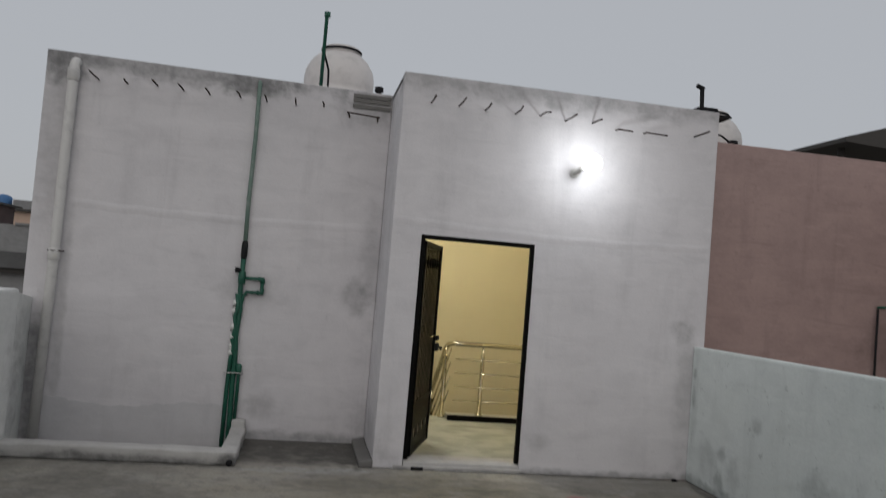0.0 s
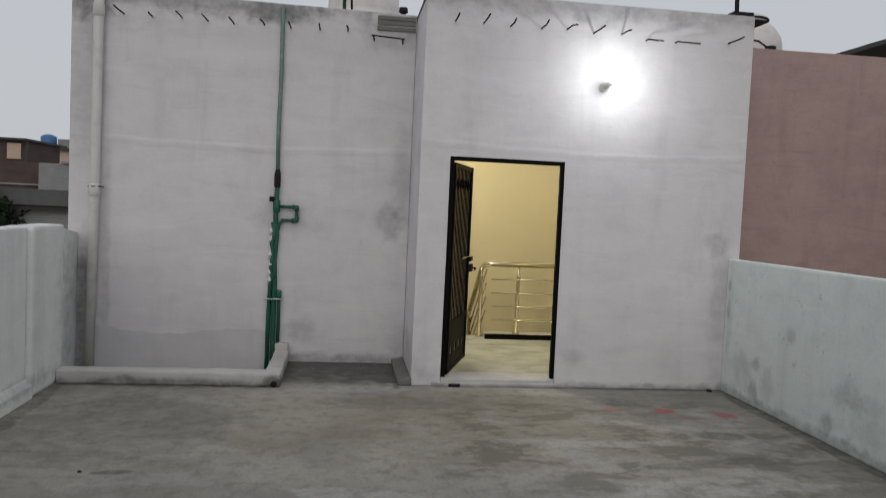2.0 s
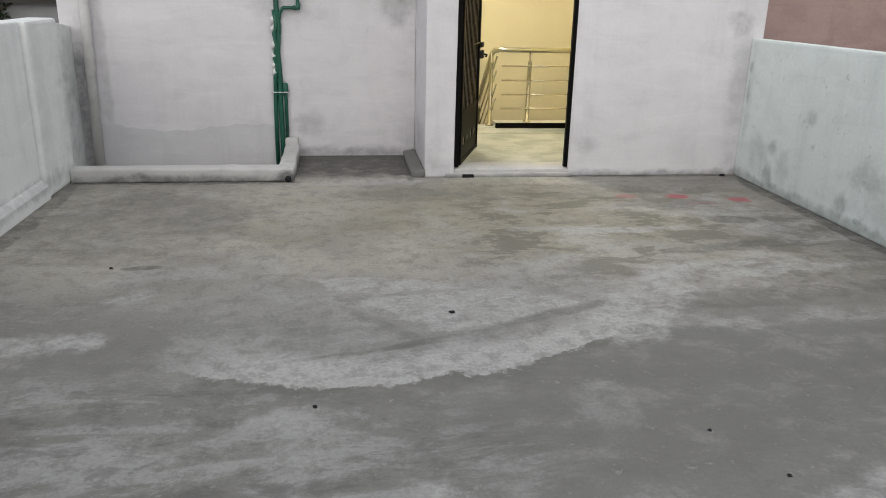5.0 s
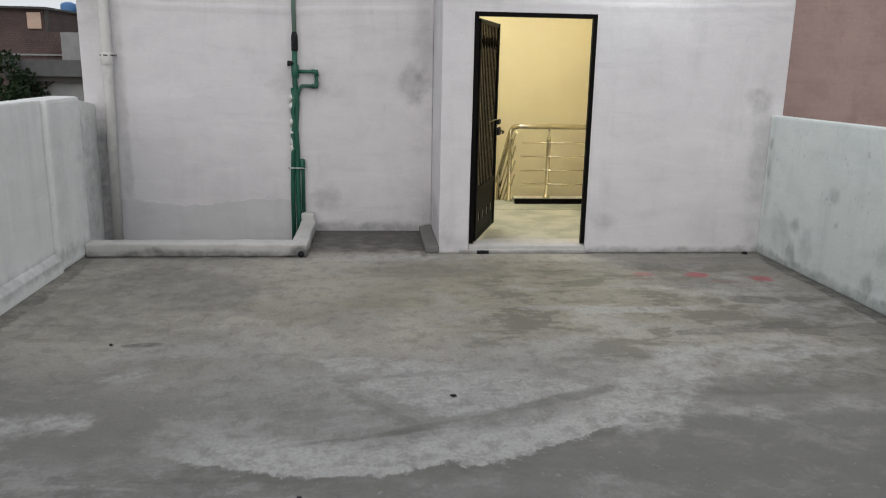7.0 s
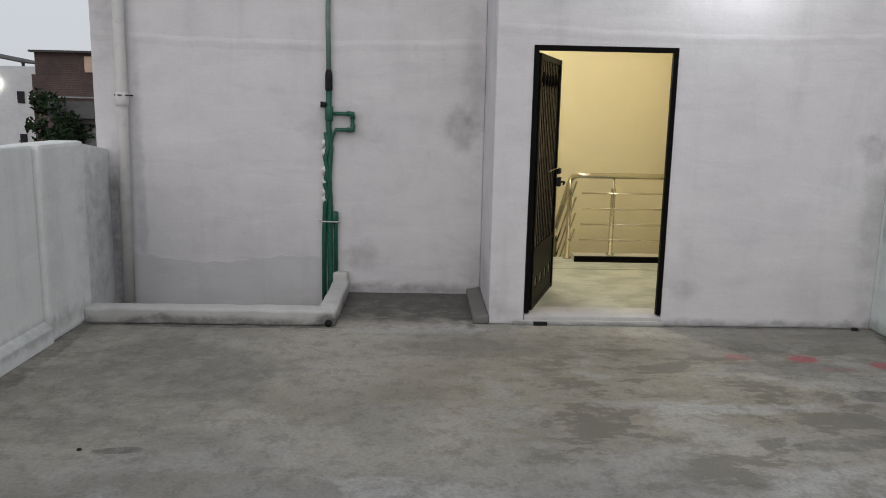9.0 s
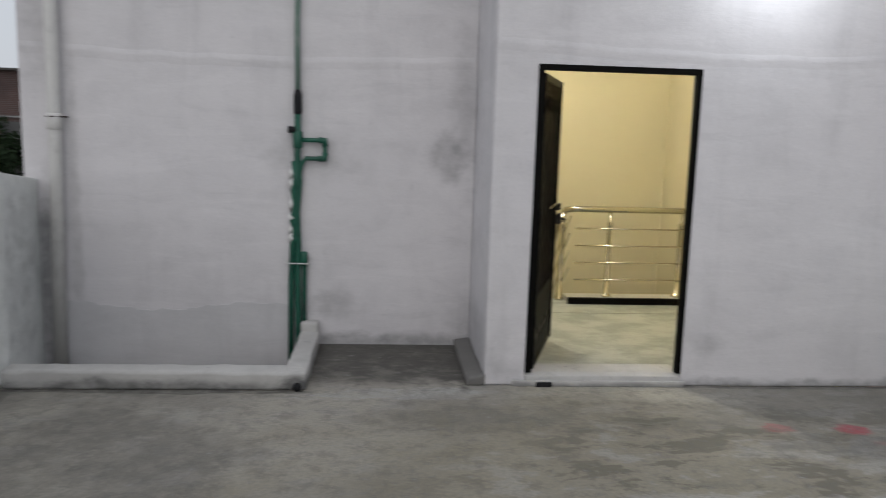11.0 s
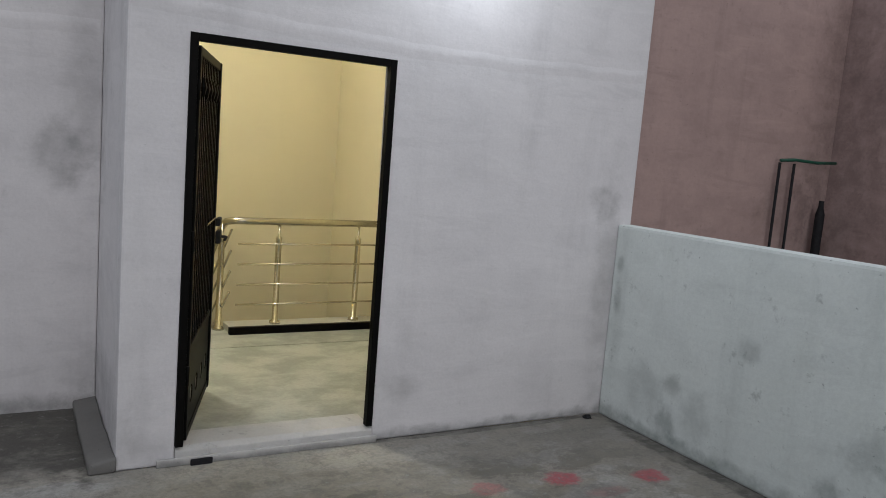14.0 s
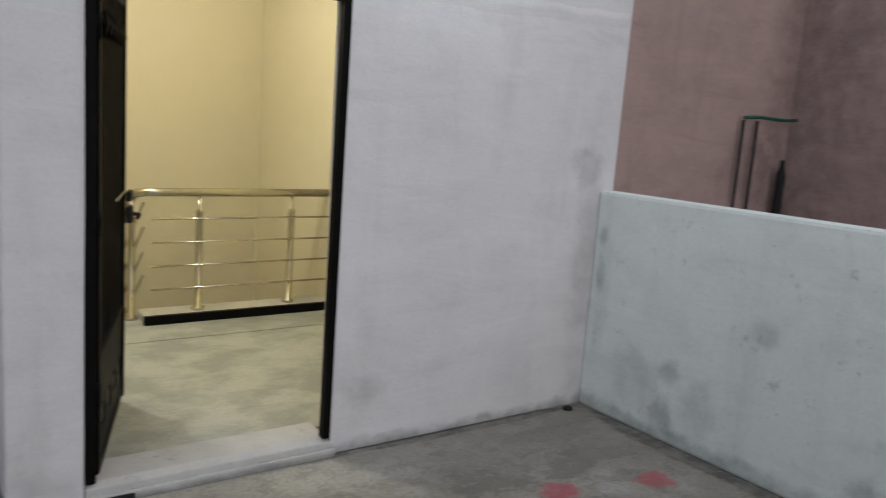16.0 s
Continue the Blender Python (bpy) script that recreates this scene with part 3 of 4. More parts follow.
# ---- gate, open inwards ----
def build_gate():
    w, h = 0.955, 2.015
    root = empty("door_1")
    bm = bmesh.new()
    for lo, hi in [((0, -0.006, 0), (0.045, 0.02, h)), ((w - 0.045, -0.012, 0), (w, 0.02, h)), ((0.045, -0.006, 0), (w - 0.045, 0.02, 0.045)),
                   ((0.045, -0.006, h - 0.045), (w - 0.045, 0.02, h)), ((0.045, -0.006, 0.46), (w - 0.045, 0.019, 0.50))]:
        add_box(bm, lo, hi)
    finish(bm, "rail", BLACK, 0.004, parent=root)
    box("sheet", (0.03, 0.0075, 0.03), (w - 0.03, 0.0115, h - 0.03), GATE_SHEET, 0.001, root)
    # lower plate with a row of round holes
    bm = bmesh.new()
    holes = [0.18, 0.39, 0.60, 0.81]
    edges = [0.04] + [(a + b) / 2 for a, b in zip(holes, holes[1:])] + [w - 0.04]
    for i, cx in enumerate(holes):
        x0, x1, z0, z1, cz, r = edges[i], edges[i + 1], 0.04, 0.46, 0.2, 0.05
        n = 16
        inner = [bm.verts.new((cx + r * math.cos(2 * math.pi * k / n), 0, cz + r * math.sin(2 * math.pi * k / n))) for k in range(n)]
        outer = []
        for k in range(n):
            c, s = math.cos(2 * math.pi * k / n), math.sin(2 * math.pi * k / n)
            q = 1 / max(abs(c), abs(s))
            ux, uz = c * q, s * q
            outer.append(bm.verts.new((cx + ux * ((x1 - cx) if ux > 0 else (cx - x0)), 0, cz + uz * ((z1 - cz) if uz > 0 else (cz - z0)))))
        for k in range(n):
            j = (k + 1) % n
            bm.faces.new((inner[k], outer[k], outer[j], inner[j]))
    r = bmesh.ops.extrude_face_region(bm, geom=bm.faces[:])
    for v in [e for e in r["geom"] if isinstance(e, bmesh.types.BMVert)]:
        v.co.y += 0.006
    finish(bm, "plate", BLACK, 0, parent=root)
    first = box("slat", (0.078, 0.0005, 0.5), (0.098, 0.0075, h - 0.045), BLACK, 0.002, root)
    for i in range(1, 11):
        s = new("slat", first.data)
        s.parent = root
        s.location.x = i * 0.078
    # row of cast spear heads near the top
    for i in range(6):
        bm = bmesh.new()
        x = 0.116 + i * 0.1395
        for a, b in (((0, 0.055), (0.018, 0.0)), ((0.018, 0.0), (0, -0.055))):
            add_tube(bm, [(x, -0.01, 1.82 + a[1]), (x, -0.01, 1.82 + b[1])], [max(a[0], 0.003), max(b[0], 0.003)], 6)
        finish(bm, "spear_head", BLACK, 0, parent=root)
    # latch with slide bolt
    bm = bmesh.new()
    for i in range(14):
        add_tube(bm, [(0.5 + i * 0.028, -0.014, 1.075 + 0.009 * (i % 2)), (0.524 + i * 0.028, -0.014, 1.084 - 0.009 * (i % 2))], 0.004, 6)
    finish(bm, "chain", STEEL, 0, True, root)
    bm = bmesh.new()
    add_box(bm, (0.88, -0.05, 0.92), (0.975, -0.019, 1.0))
    add_box(bm, (0.87, -0.045, 1.03), (0.985, -0.019, 1.08))
    finish(bm, "lock", DARK, 0.008, parent=root)
    tube("handle", [(0.93, -0.03, 0.96), (0.945, -0.07, 0.96), (0.975, -0.078, 0.955), (0.985, -0.065, 0.93)], 0.009, DARK, 8, root)
    for z in (0.3, 1.0, 1.75):
        tube("hinge", [(-0.012, 0, z), (-0.012, 0, z + 0.1)], 0.012, BLACK, 10, root)
    return root


gate = build_gate()
gate.matrix_world = pose(1.312, 7.062, 0.096, 0, 0, 71.2)
setting(gate, "black steel ribbed gate standing open inwards", "door")


# ---- stair railing ----
def build_railing():
    root = empty("railing", (2.1, 9.5, 0.13))
    inv = Matrix.Translation((-2.1, -9.5, -0.13))
    parts = []
    slope = -0.175 / 0.22
    bm = bmesh.new()
    add_tube(bm, [(3.575, 9.52, 0.985), (2.25, 9.50, 0.985), (2.15, 9.51, 0.985), (2.09, 9.56, 0.97), (2.07, 9.63, 0.92), (2.07, 10.6, 0.92 + 0.97 * slope)], 0.031, 16)
    parts.append(finish(bm, "handrail", STEEL, 0, True))
    def post(x, y, z, top):
        bm = bmesh.new()
        add_tube(bm, [(x, y, z), (x, y, z + 0.02), (x, y, z + 0.03), (x, y, top - 0.13), (x, y, top - 0.12), (x, y, top - 0.1), (x, y, top)],
                 [0.05, 0.044, 0.026, 0.026, 0.03, 0.011, 0.011], 14)
        parts.append(finish(bm, "post", STEEL, 0, True))
    post(2.525, 9.5, 0.105, 0.965)
    post(3.26, 9.51, 0.105, 0.965)
    post(2.06, 9.57, 0.05, 0.95)
    post(2.06, 10.4, -0.5, 0.28)
    for i in range(4):
        z = 0.28 + i * 0.172
        bm = bmesh.new()
        add_tube(bm, [(2.17, 9.47, z), (3.57, 9.48, z)], 0.0075, 8)
        parts.append(finish(bm, "rod", STEEL, 0, True))
        bm = bmesh.new()
        y0 = 9.36
        add_tube(bm, [(2.085, y0, z + 0.13), (2.085, 10.6, z + 0.13 + (10.6 - y0) * slope)], 0.010, 8)
        parts.append(finish(bm, "rod", STEEL, 0, True))
    for p in parts:
        p.parent = root
        p.matrix_parent_inverse = inv
    return root


tagged(build_railing(), "polished stainless steel stair railing with thin rods", "railing")
kerb = empty("railing_kerb", (2.8, 9.5, 0.09))
for p in (box("slab", (2.115, 9.392, 0.0502), (3.578, 9.63, 0.105), MARBLE, 0.004), box("edge", (2.10, 9.345, 0.0505), (3.576, 9.39, 0.115), BLACK, 0.006)):
    p.parent = kerb
    p.matrix_parent_inverse = Matrix.Translation((-2.8, -9.5, -0.09))
setting(kerb, "pale kerb with black edge under the stair railing", "kerb")

# ---- left block ----
setting(prism("wall_recess", [(-2.45, -7.0), (0.969, -7.0), (0.969, 3.66), (-2.45, 3.705)], "y", 8.0, 8.2, WHITE, 0.012), "whitewashed plaster wall with dark water stains", "wall")
setting(box("wall_west", (-2.46, 8.2, -7.0), (-2.3, 11.2, 3.68), WHITE, 0.0), "whitewashed plaster side wall", "wall")
setting(box("wall_back", (-2.3, 11.05, -7.0), (0.969, 11.2, 3.68), WHITE, 0.0), "whitewashed plaster back wall", "wall")
setting(box("roof_west", (-2.3, 8.2, 3.45), (0.969, 11.05, 3.64), WHITE, 0.0), "flat cement roof beside the stair block", "roof")


def seam(name, x0, x1, y, z, depth, seed):
    """A wavy trowel ridge where two pours of plaster meet."""
    rnd = random.Random(seed)
    n = 24
    pts = [(x0 + (x1 - x0) * i / n, y, z + rnd.uniform(-0.008, 0.008) - 0.05 * math.sin(3 * i / n)) for i in range(n + 1)]
    bm = bmesh.new()
    rows = []
    for x, yy, zz in pts:
        rows.append([bm.verts.new((x, yy + 0.002, zz + 0.045)), bm.verts.new((x, yy - depth, zz + 0.006)), bm.verts.new((x, yy - depth, zz - 0.012)), bm.verts.new((x, yy + 0.002, zz - 0.07))])
    for a, b in zip(rows, rows[1:]):
        for k in range(3):
            bm.faces.new((a[k], a[k + 1], b[k + 1], b[k]))
    return setting(finish(bm, name, WHITE, 0, True), "ridge in the whitewashed plaster", "trim")


seam("plaster_ridge", -2.44, 0.95, 8.0, 2.25, 0.006, 3)
seam("plaster_ridge", 0.99, 4.13, 7.0, 2.29, 0.004, 5)
rnd = random.Random(31)
patch_top = [(-0.46 - 1.72 * i / 40, 0.30 + 0.035 * math.sin(i * 0.17 + 0.6) + 0.006 * math.sin(i * 0.9) + rnd.uniform(-0.008, 0.008)) for i in range(41)]
setting(prism("plaster_patch", [(-2.18, -0.199), (-0.46, -0.199)] + patch_top, "y", 7.997, 8.001, PATCH, 0.0), "grey cement render patch at the wall foot", "trim")

# curb round the drain tray, with its raised back end
bm = bmesh.new()
add_box(bm, (-2.153, 6.86, 0.0), (-0.225, 7.03, 0.125))
add_box(bm, (-0.37, 6.96, 0.0), (-0.225, 7.998, 0.128))
add_box(bm, (-0.366, 7.04, -0.199), (-0.302, 7.99, 0.06))
add_box(bm, (-0.362, 7.88, 0.06), (-0.232, 7.997, 0.2))
curb = rough_cast(bm, "curb", CURB, 0.02, 0.011)
setting(curb, "low rough cement curb round a drain tray", "curb")
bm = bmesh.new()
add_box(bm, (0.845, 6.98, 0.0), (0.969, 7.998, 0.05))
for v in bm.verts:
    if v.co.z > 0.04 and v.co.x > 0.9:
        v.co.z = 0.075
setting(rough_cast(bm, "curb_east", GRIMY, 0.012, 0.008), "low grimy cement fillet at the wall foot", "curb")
tagged(tube("drain_outlet", [(-0.28, 6.90, 0.03), (-0.28, 6.835, 0.03)], [0.024, 0.028], DARK, 14), "black drain outlet in the cement curb", "drain")
tagged(box("drain_outlet", (1.325, 6.955, 0.0), (1.435, 6.971, 0.032), DARK, 0.004), "black drain hole at the foot of the door sill", "drain")


# ---- pipes ----
def build_white_pipe():
    x, y = -2.17, 7.93
    root = empty("drain_pipe", (x, y, 0))
    inv = Matrix.Translation((-x, -y, 0))
    ps = [tube("pipe", [(x - 0.035, y, -0.199), (x - 0.008, y, 1.7), (x, y, 3.50), (x, y + 0.01, 3.56), (x, y + 0.05, 3.60), (x, y + 0.1, 3.61)], 0.048, PVC, 18),
          tube("collar", [(x - 0.008, y, 1.64), (x - 0.008, y, 1.65), (x - 0.008, y, 1.75), (x - 0.008, y, 1.76)], [0.049, 0.056, 0.056, 0.049], PVC, 18),
          tube("collar", [(x, y, 3.40), (x, y, 3.41), (x, y, 3.52), (x, y, 3.53)], [0.049, 0.057, 0.057, 0.049], PVC, 18),
          tube("clip", [(x - 0.068, y + 0.07, 1.735), (x - 0.064, y - 0.02, 1.735), (x - 0.008, y - 0.062, 1.735), (x + 0.05, y - 0.02, 1.735), (x + 0.06, y + 0.07, 1.735)], 0.006, RUST, 6)]
    for p in ps:
        p.parent = root
        p.matrix_parent_inverse = inv
    return root


tagged(build_white_pipe(), "dirty white plastic drain pipe on the wall", "pipe")


def build_green_pipes():
    x, y = -0.40, 7.965
    root = empty("water_pipes", (x, y, 0))
    inv = Matrix.Translation((-x, -y, 0))
    ps = [tube("pipe", [(x, y + 0.05, 3.63), (x, y, 3.61), (x + 0.005, y, 3.0), (x - 0.005, y, 2.4), (x, y, 1.97)], 0.021, GREEN_FADED, 12),
          tube("coupling", [(x, y, 1.80), (x, y, 1.82), (x, y, 1.95), (x, y, 1.99)], [0.022, 0.032, 0.032, 0.022], DARK, 12),
          tube("pipe", [(x, y, 1.82), (x - 0.005, y, 1.5), (x + 0.012, y, 1.3), (x - 0.006, y, 1.05), (x + 0.006, y, 0.8), (x, y, 0.6), (x + 0.008, y - 0.005, 0.13), (x + 0.008, y - 0.005, -0.199)], 0.025, GREEN, 12),
          tube("pipe", [(x - 0.052, y, -0.199), (x - 0.05, y, 0.5), (x - 0.04, y, 0.8), (x - 0.015, y - 0.02, 0.9), (x - 0.04, y - 0.006, 1.0), (x - 0.012, y - 0.022, 1.12), (x - 0.034, y - 0.008, 1.22), (x - 0.01, y - 0.022, 1.32), (x - 0.03, y, 1.45)], 0.021, GREEN, 12),
          tube("pipe", [(x + 0.055, y, 0.12), (x + 0.055, y, 0.66), (x + 0.045, y, 0.74)], 0.017, GREEN, 12),
          tube("loop", [(x, y, 1.615), (x + 0.19, y, 1.615), (x + 0.205, y, 1.60), (x + 0.205, y, 1.49), (x + 0.19, y, 1.475), (x + 0.06, y, 1.475), (x + 0.03, y, 1.43), (x + 0.005, y, 1.3)], 0.017, GREEN, 12),
          tube("elbow", [(x + 0.16, y, 1.615), (x + 0.205, y, 1.615), (x + 0.207, y, 1.57)], 0.025, GREEN, 12),
          tube("elbow", [(x + 0.207, y, 1.52), (x + 0.205, y, 1.475), (x + 0.16, y, 1.475)], 0.025, GREEN, 12),
          tube("tee", [(x, y, 1.55), (x, y, 1.56), (x, y, 1.67), (x, y, 1.68)], [0.03, 0.037, 0.037, 0.03], GREEN, 12),
          tube("valve", [(x - 0.07, y - 0.02, 1.69), (x - 0.03, y - 0.01, 1.69), (x, y, 1.69)], [0.028, 0.024, 0.016], DARK, 10),
          tube("joint", [(x + 0.05, y, 0.64), (x + 0.05, y, 0.65), (x + 0.05, y, 0.74), (x + 0.05, y, 0.75)], [0.02, 0.03, 0.03, 0.02], GREEN, 12),
          tube("strap", [(x - 0.09, y + 0.03, 0.66), (x - 0.08, y - 0.03, 0.66), (x + 0.08, y - 0.035, 0.66), (x + 0.09, y + 0.03, 0.66)], 0.006, PVC, 6)]
    rnd = random.Random(4)
    for z in (1.36, 1.28, 1.12, 1.02, 0.93, 0.86):
        w = rnd.uniform(0.022, 0.032)
        ps.append(tube("dab", [(x - 0.045 - w * 0.4, y + 0.015, z - 0.045), (x - 0.045, y - 0.016, z), (x - 0.03, y + 0.015, z + 0.045)], [w * 0.5, w, w * 0.4], MORTAR, 8))
    for p in ps:
        p.parent = root
        p.matrix_parent_inverse = inv
    return root


tagged(build_green_pipes(), "bundle of green plastic water pipes on the wall", "pipe")

# ---- rebar ends in a row under the roof edge ----
def rebar(x, y, z, droop, side, length=0.32):
    ob = tube("rebar_end", [(0, 0.03, 0), (0, -length * 0.6, -0.004), (side, -length, droop)], 0.008, RUST, 7)
    ob.location = (x, y, z)
    return tagged(ob, "rusty bar end sticking out of the wall", "rebar", "rebar ends under the roof edge")


rnd = random.Random(8)
for x in (-2.0, -1.72, -1.43, -1.17, -0.91, -0.6, -0.33, -0.03, 0.26):
    rebar(0.26 + (x - 0.26) * 0.98, 8.0, 3.445 + rnd.uniform(-0.015, 0.015) - 0.012 * x, rnd.uniform(-0.02, 0.01), rnd.uniform(-0.02, 0.02), rnd.uniform(0.22, 0.32))
for x, z in ((1.26, 3.40), (1.53, 3.40), (1.79, 3.39), (2.09, 3.39), (2.34, 3.40), (2.6, 3.38), (2.88, 3.39), (3.97, 3.38)):
    rebar(0.26 + (x - 0.26) * 0.98, 7.0, z, rnd.uniform(-0.03, 0.01), rnd.uniform(-0.02, 0.02), rnd.uniform(0.25, 0.34))
rebar(3.07, 7.0, 3.35, -0.02, 0.13, 0.12)
rebar(3.36, 7.0, 3.35, -0.02, 0.2, 0.12)
bm = bmesh.new()
add_tube(bm, [(0.52, 8.02, 3.42), (0.52, 7.9, 3.40), (0.53, 7.86, 3.34)], 0.008, 7)
add_tube(bm, [(0.82, 8.02, 3.41), (0.82, 7.9, 3.39), (0.82, 7.86, 3.33)], 0.008, 7)
add_tube(bm, [(0.5, 7.88, 3.40), (0.84, 7.88, 3.38)], 0.009, 7)
tagged(finish(bm, "rebar_rack", RUST, 0, True), "rusty bent bars forming a small rack on the wall", "rebar")
for z in (3.5, 3.56, 3.61):
    setting(box("brick_course", (0.56, 7.985, z - 0.022), (0.955, 8.001, z + 0.022), GRIMY, 0.006), "exposed brick course in the worn plaster", "trim")

# ---- wall bulb ----
bulb = empty("wall_lamp", (2.68, 7.0, 2.88))
inv = Matrix.Translation((-2.68, -7.0, -2.88))
for p in (tube("base", [(2.68, 7.0, 2.88), (2.68, 6.975, 2.88)], 0.045, PVC, 16), tube("holder", [(2.68, 6.98, 2.88), (2.69, 6.86, 2.90), (2.705, 6.76, 2.92)], [0.02, 0.026, 0.034], PVC, 14),
          tube("bulb", [(2.704, 6.765, 2.919), (2.712, 6.72, 2.926), (2.725, 6.67, 2.935), (2.735, 6.62, 2.941), (2.742, 6.585, 2.946), (2.746, 6.565, 2.949)], [0.03, 0.062, 0.084, 0.088, 0.066, 0.02], GLOW, 18)):
    p.parent = bulb
    p.matrix_parent_inverse = inv
    if p.name.startswith("bulb"):
        p.visible_shadow = False
tagged(bulb, "lit white bulb in a holder on the wall", "lamp")

# ---- roof things ----
tank = empty("water_tank", (0.44, 10.0, 3.64))
t1 = lathe("body", [(0.40, 0.0), (0.44, 0.04), (0.45, 0.2), (0.435, 0.22), (0.45, 0.25), (0.45, 0.42), (0.435, 0.44), (0.45, 0.47), (0.45, 0.62), (0.43, 0.72), (0.36, 0.84), (0.27, 0.92), (0.22, 0.95)], TANK, 40, tank)
t2 = lathe("lid", [(0.23, 0.94), (0.25, 0.955), (0.25, 1.0), (0.20, 1.03), (0.05, 1.05)], TANK, 32, tank)
t3 = tube("rim", [(0.25 * math.cos(a * 0.3), 0.25 * math.sin(a * 0.3), 0.975) for a in range(22)], 0.018, DARK, 8, tank)
tagged(tank, "white plastic water tank with dark-rimmed lid on roof", "water tank")
copy_thing(tank, pose(5.66, 10.0, 3.421))

tagged(tube("vent_pipe", [(0.21, 8.3, 3.64), (0.21, 8.3, 4.48), (0.215, 8.3, 4.5), (0.215, 8.3, 4.545)], [0.02, 0.02, 0.034, 0.034], GREEN, 12), "thin green vent pipe standing on the roof", "pipe")
tagged(tube("vent_brace", [(0.21, 8.32, 4.12), (0.28, 8.6, 4.0), (0.3, 8.9, 3.62)], 0.012, DARK, 8), "thin dark bent pipe behind the vent", "pipe")
bm = bmesh.new()
add_tube(bm, [(0.84, 8.3, 3.64), (0.84, 8.3, 3.74), (0.84, 8.3, 3.75), (0.84, 8.3, 3.80)], [0.03, 0.03, 0.05, 0.045], 12)
tagged(finish(bm, "pipe_cap", DARK, 0, True), "black pipe cap on the roof edge", "pipe")
bm = bmesh.new()
add_box(bm, (4.06, 7.25, 3.641), (4.27, 7.42, 3.76))
add_box(bm, (3.98, 7.2, 3.66), (4.40, 7.45, 3.685))
add_tube(bm, [(4.13, 7.33, 3.72), (4.12, 7.33, 3.97)], 0.022, 10)
add_tube(bm, [(4.06, 7.33, 3.995), (4.14, 7.33, 3.965)], 0.024, 10)
tagged(finish(bm, "camera_bracket", DARK, 0.003), "black bracket with short mast on the roof corner", "bracket")

# ---- neighbour behind the right parapet ----
pink = empty("neighbour_house", (6, 8.1, -7))
inv = Matrix.Translation((-6, -8.1, 7))
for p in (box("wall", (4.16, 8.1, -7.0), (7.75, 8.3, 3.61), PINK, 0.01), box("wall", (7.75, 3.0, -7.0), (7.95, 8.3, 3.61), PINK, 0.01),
          box("roof", (4.16, 8.3, 3.2), (7.95, 13.0, 3.42), HOUSE_GREY, 0.0), box("terrace", (4.17, 2.0, -0.6), (7.75, 8.1, -0.4), FLOOR, 0.0)):
    p.parent = pink
    p.matrix_parent_inverse = inv
tagged(pink, "dusty pink rendered neighbouring house wall", "house")
bm = bmesh.new()
for x in (6.92, 7.13):
    add_tube(bm, [(x, 8.05, -0.4), (x, 8.05, 1.84)], 0.014, 10)
tagged(finish(bm, "thin_pipes", DARK, 0, True), "pair of thin dark pipes on the pink wall", "pipe")
tagged(tube("green_hose", [(6.9, 8.03, 1.86), (7.1, 8.02, 1.875), (7.4, 8.0, 1.865), (7.68, 8.0, 1.88)], 0.016, GREEN, 10), "dark green pipe bridging the thin pipes", "pipe")
tagged(tube("black_bottle", [(7.55, 8.0, -0.4), (7.55, 8.0, 1.36), (7.55, 8.0, 1.44), (7.55, 8.0, 1.5)], [0.045, 0.045, 0.025, 0.025], DARK, 12), "black stand pipe in the wall corner", "pipe")
bm = bmesh.new()
add_tube(bm, [(5.0, 8.2, 3.61), (5.0, 8.2, 3.66)], 0.06, 10)
add_tube(bm, [(4.7, 8.2, 3.72), (4.85, 8.2, 3.71), (4.95, 8.2, 3.65)], 0.012, 6)
tagged(finish(bm, "pipe_cap", DARK, 0, True), "dark pipe cap on the pink wall", "pipe")
can = empty("canopy", (9.5, 12, 3.3))
inv = Matrix.Translation((-9.5, -12, -3.3))
for p in (prism("roof", [(8.95, 4.66), (12.5, 4.5), (12.5, 5.85), (8.95, 4.74)], "y", 11.5, 15, SLAB, 0.0), tube("post", [(9.25, 12, -7), (9.25, 12, 4.7)], 0.06, SLAB, 8), tube("post", [(12.0, 12, -7), (12.0, 12, 5.6)], 0.06, SLAB, 8)):
    p.parent = can
    p.matrix_parent_inverse = inv
tagged(can, "dark sheet roof canopy on posts", "canopy")


# ---- far houses ----
def house(name, label, parts):
    root = empty(name, parts[0][1])
    inv = Matrix.Translation(-Vector(parts[0][1]))
    for kind, lo, hi, mat in parts:
        p = box(kind, lo, hi, mat, 0.0)
        p.parent = root
        p.matrix_parent_inverse = inv
    return tagged(root, label, "house")


house("brick_house", "dark red brick house with a roof room", [
    ("wall", (-18.55, 40, -7), (-14.4, 46, 2.85), BRICK), ("wall", (-18.45, 40.2, 2.86), (-15.3, 45, 3.9), BRICK),
    ("roof", (-18.6, 39.9, 3.9), (-15.1, 45.5, 4.0), SLAB), ("window", (-16.05, 40.12, 3.0), (-15.42, 40.19, 3.75), HOUSE_CREAM),
    ("ledge", (-18.57, 39.9, 1.75), (-14.41, 39.99, 1.83), HOUSE_GREY), ("pillar", (-15.28, 40.2, 2.86), (-15.15, 40.4, 3.9), SLAB)])
house("grey_house", "grey weathered concrete house block", [("wall", (-14.35, 39.5, -7), (-8, 46, 2.85), HOUSE_GREY), ("parapet", (-13.3, 39.4, 2.85), (-8, 39.6, 2.95), HOUSE_GREY)])
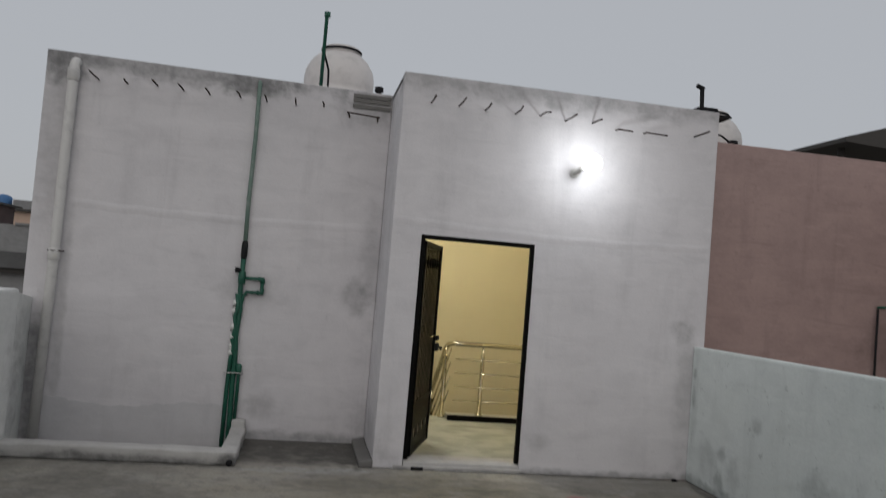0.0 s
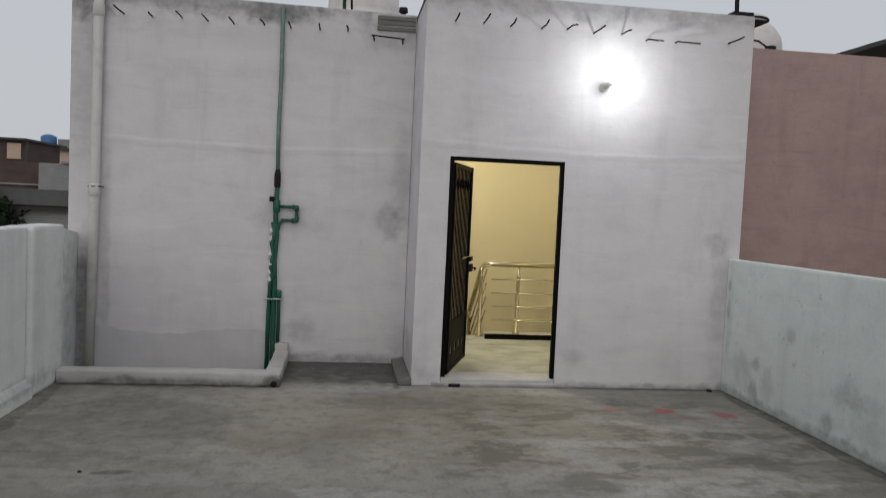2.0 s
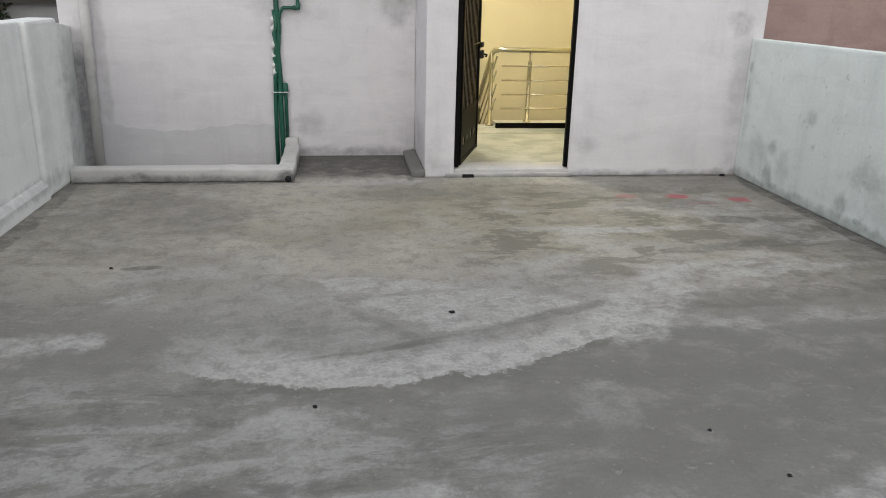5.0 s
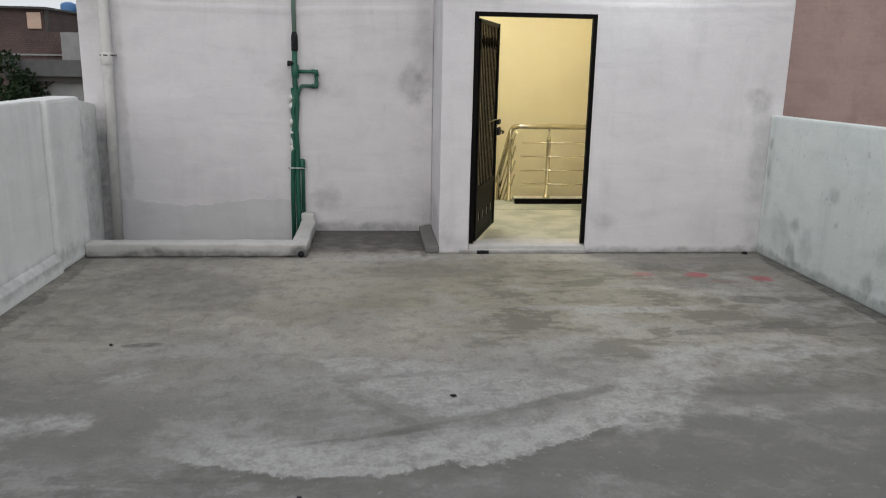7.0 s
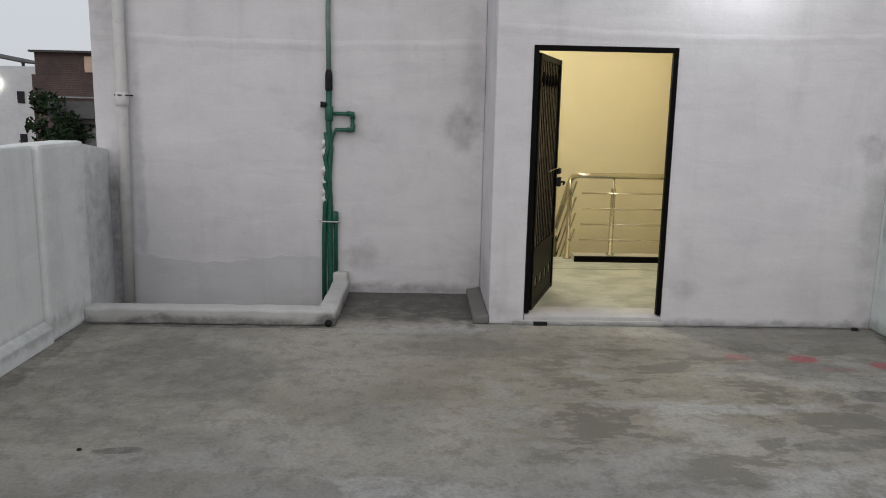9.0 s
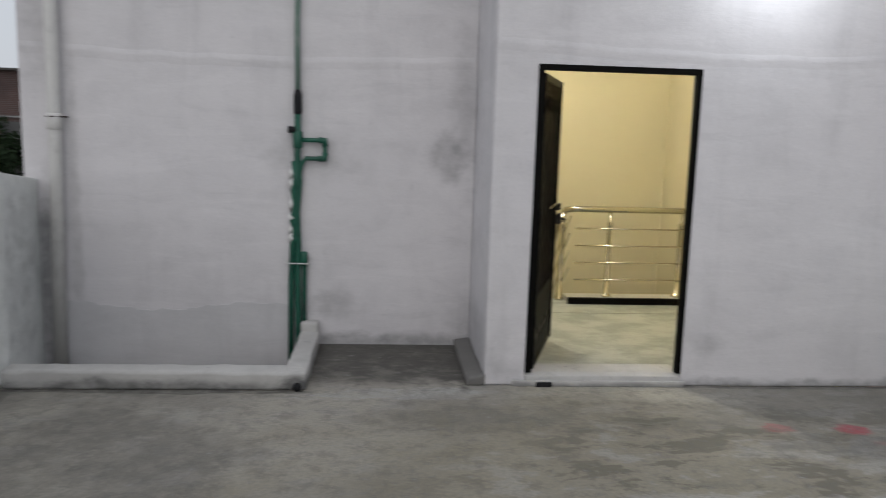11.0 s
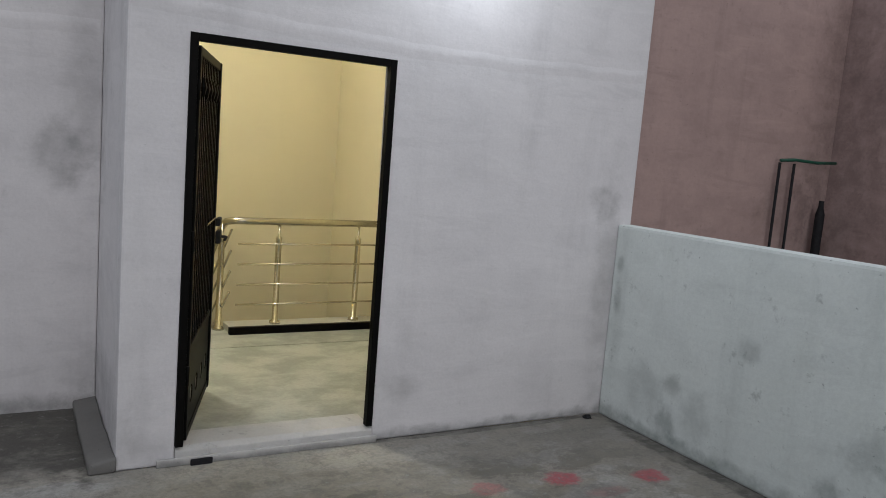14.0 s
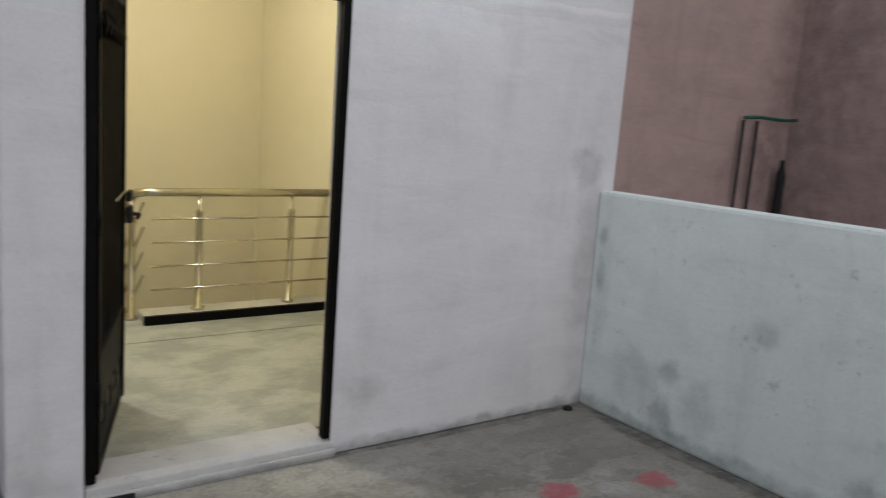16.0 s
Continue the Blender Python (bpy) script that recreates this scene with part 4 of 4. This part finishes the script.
house("peach_house", "pale peach house with a dark window", [
    ("wall", (-22.8, 60, -7), (-14, 66, 4.4), HOUSE_CREAM), ("roof", (-23.1, 59.6, 4.4), (-14, 66, 4.57), SLAB),
    ("window", (-22.5, 59.9, 3.55), (-21.6, 59.99, 4.15), GLASS_DARK), ("chimney", (-20.8, 60.5, 4.57), (-18.5, 62, 5.25), HOUSE_GREY)])
bt = lathe("water_tank", [(0.5, 0.0), (0.55, 0.05), (0.55, 0.8), (0.45, 0.9), (0.2, 1.0)], BLUE, 24)
bt.location = (-21.6, 61, 4.57)
tagged(bt, "blue plastic water tank on the far roof", "water tank")
house("slab_house", "low blackened concrete house with a slab roof", [
    # dark box between wall and parapet stands in for the shadow gap
    ("wall", (-8.3, 20.3, -7), (-4, 26, 1.12), HOUSE_GREY), ("shadow_gap", (-8.5, 20.1, 1.125), (-4, 26, 1.25), SLAB), ("parapet", (-8.5, 20.0, 1.25), (-4, 20.3, 1.64), HOUSE_DARK)])
house("white_house", "whitewashed house with small windows and lit porch", [
    ("wall", (-28, 42, -7), (-18.9, 50, 3.3), HOUSE_WHITE), ("window", (-20.3, 41.95, 1.45), (-19.95, 41.99, 2.05), GLASS_DARK), ("window", (-19.65, 41.95, 1.45), (-19.3, 41.99, 2.05), GLASS_DARK),
    ("window", (-20.3, 41.95, -0.8), (-19.95, 41.99, -0.1), GLASS_DARK), ("window", (-22.0, 41.95, 1.4), (-21.4, 41.99, 2.0), GLASS_DARK),
    ("lamp", (-22.6, 41.8, 2.2), (-21.1, 41.95, 2.6), WINDOW_GLOW), ("shutter", (-26, 41.95, -1.2), (-21.4, 41.99, 0.9), SLAB), ("ledge", (-26, 41.9, 0.5), (-21.3, 41.94, 0.58), HOUSE_WHITE),
    ("wall", (-26, 41.5, -7), (-21.7, 41.9, -1.2), HOUSE_DARK)])
tagged(prism("sheet_roof", [(-28, 4.9), (-19.9, 3.45), (-19.9, 3.52), (-28, 5.0)], "y", 42.0, 46, SLAB, 0.0), "dark sloping sheet roof on the white house", "roof")
for x in (-27.5, -20.2):
    tagged(tube("roof_post", [(x, 42.6, 3.28), (x, 42.6, 3.6 if x > -22 else 4.88)], 0.08, SLAB, 6), "dark post under the sheet roof", "post")


# ---- tree ----
def build_tree(x, y, top):
    root = empty("tree", (x, y, -7))
    rnd = random.Random(21)
    bm = bmesh.new()
    add_tube(bm, [(0, 0, 0), (0.1, 0, 2), (0.0, 0.1, 4), (0.1, 0.05, 5.6), (0.05, 0, top + 6.6)], [0.2, 0.16, 0.13, 0.09, 0.03], 10)
    for i in range(9):
        a, z = i * 2.4, 4.2 + i * 0.42
        add_tube(bm, [(0.05, 0.03, z), (0.5 * math.cos(a), 0.5 * math.sin(a), z + 0.35), (1.0 * math.cos(a), 1.0 * math.sin(a), z + 0.6)], [0.06, 0.04, 0.015], 7)
    finish(bm, "trunk", BARK, 0, True, root)
    verts, faces = [], []
    clumps = []
    for i in range(46):
        a = rnd.uniform(0, 6.28)
        h = rnd.random()
        r = (1.05 - 0.55 * h) * rnd.random() ** 0.5
        clumps.append((r * math.cos(a), r * math.sin(a), 4.4 + h * (top + 2.4), rnd.uniform(0.22, 0.42)))
    for cx, cy, cz, cr in clumps:
        for k in range(110):
            d = Vector((rnd.gauss(0, 1), rnd.gauss(0, 1), rnd.gauss(0, 0.8))).normalized() * cr * rnd.random() ** 0.4
            p = Vector((cx, cy, cz)) + d
            u = Vector((rnd.gauss(0, 1), rnd.gauss(0, 1), rnd.gauss(0, 1))).normalized()
            v = u.orthogonal().normalized() * 0.035
            u = u * 0.075
            n = len(verts)
            verts += [p - u, p + v, p + u, p - v]
            faces.append((n, n + 1, n + 2, n + 3))
    me = bpy.data.meshes.new("leaves")
    me.from_pydata(verts, [], faces)
    me.materials.append(LEAF)
    ob = new("leaves", me)
    ob.parent = root
    tagged(ob, kind="stuff")
    return tagged(root, "dark green leafy tree beside the houses", "tree")


build_tree(-8.3, 20.0, 1.9)

# ---- litter on the floor ----
rnd = random.Random(12)
for x, y, s in ((0.79, 3.79, 0.017), (-1.23, 4.63, 0.014), (0.07, 2.83, 0.012), (1.08, 1.99, 0.025), (1.84, 2.17, 0.01), (1.68, 2.5, 0.01), (3.9, 6.94, 0.03)):
    bm = bmesh.new()
    bmesh.ops.create_icosphere(bm, subdivisions=2, radius=s)
    for v in bm.verts:
        v.co *= rnd.uniform(0.6, 1.25)
        v.co.z = max(v.co.z * 0.5, -s * 0.25)
    ob = finish(bm, "pebble", DARK)
    ob.location = (x, y, s * 0.24)
    tagged(ob, "small dark crumb of debris on the cement floor", "debris", "crumbs on the floor")
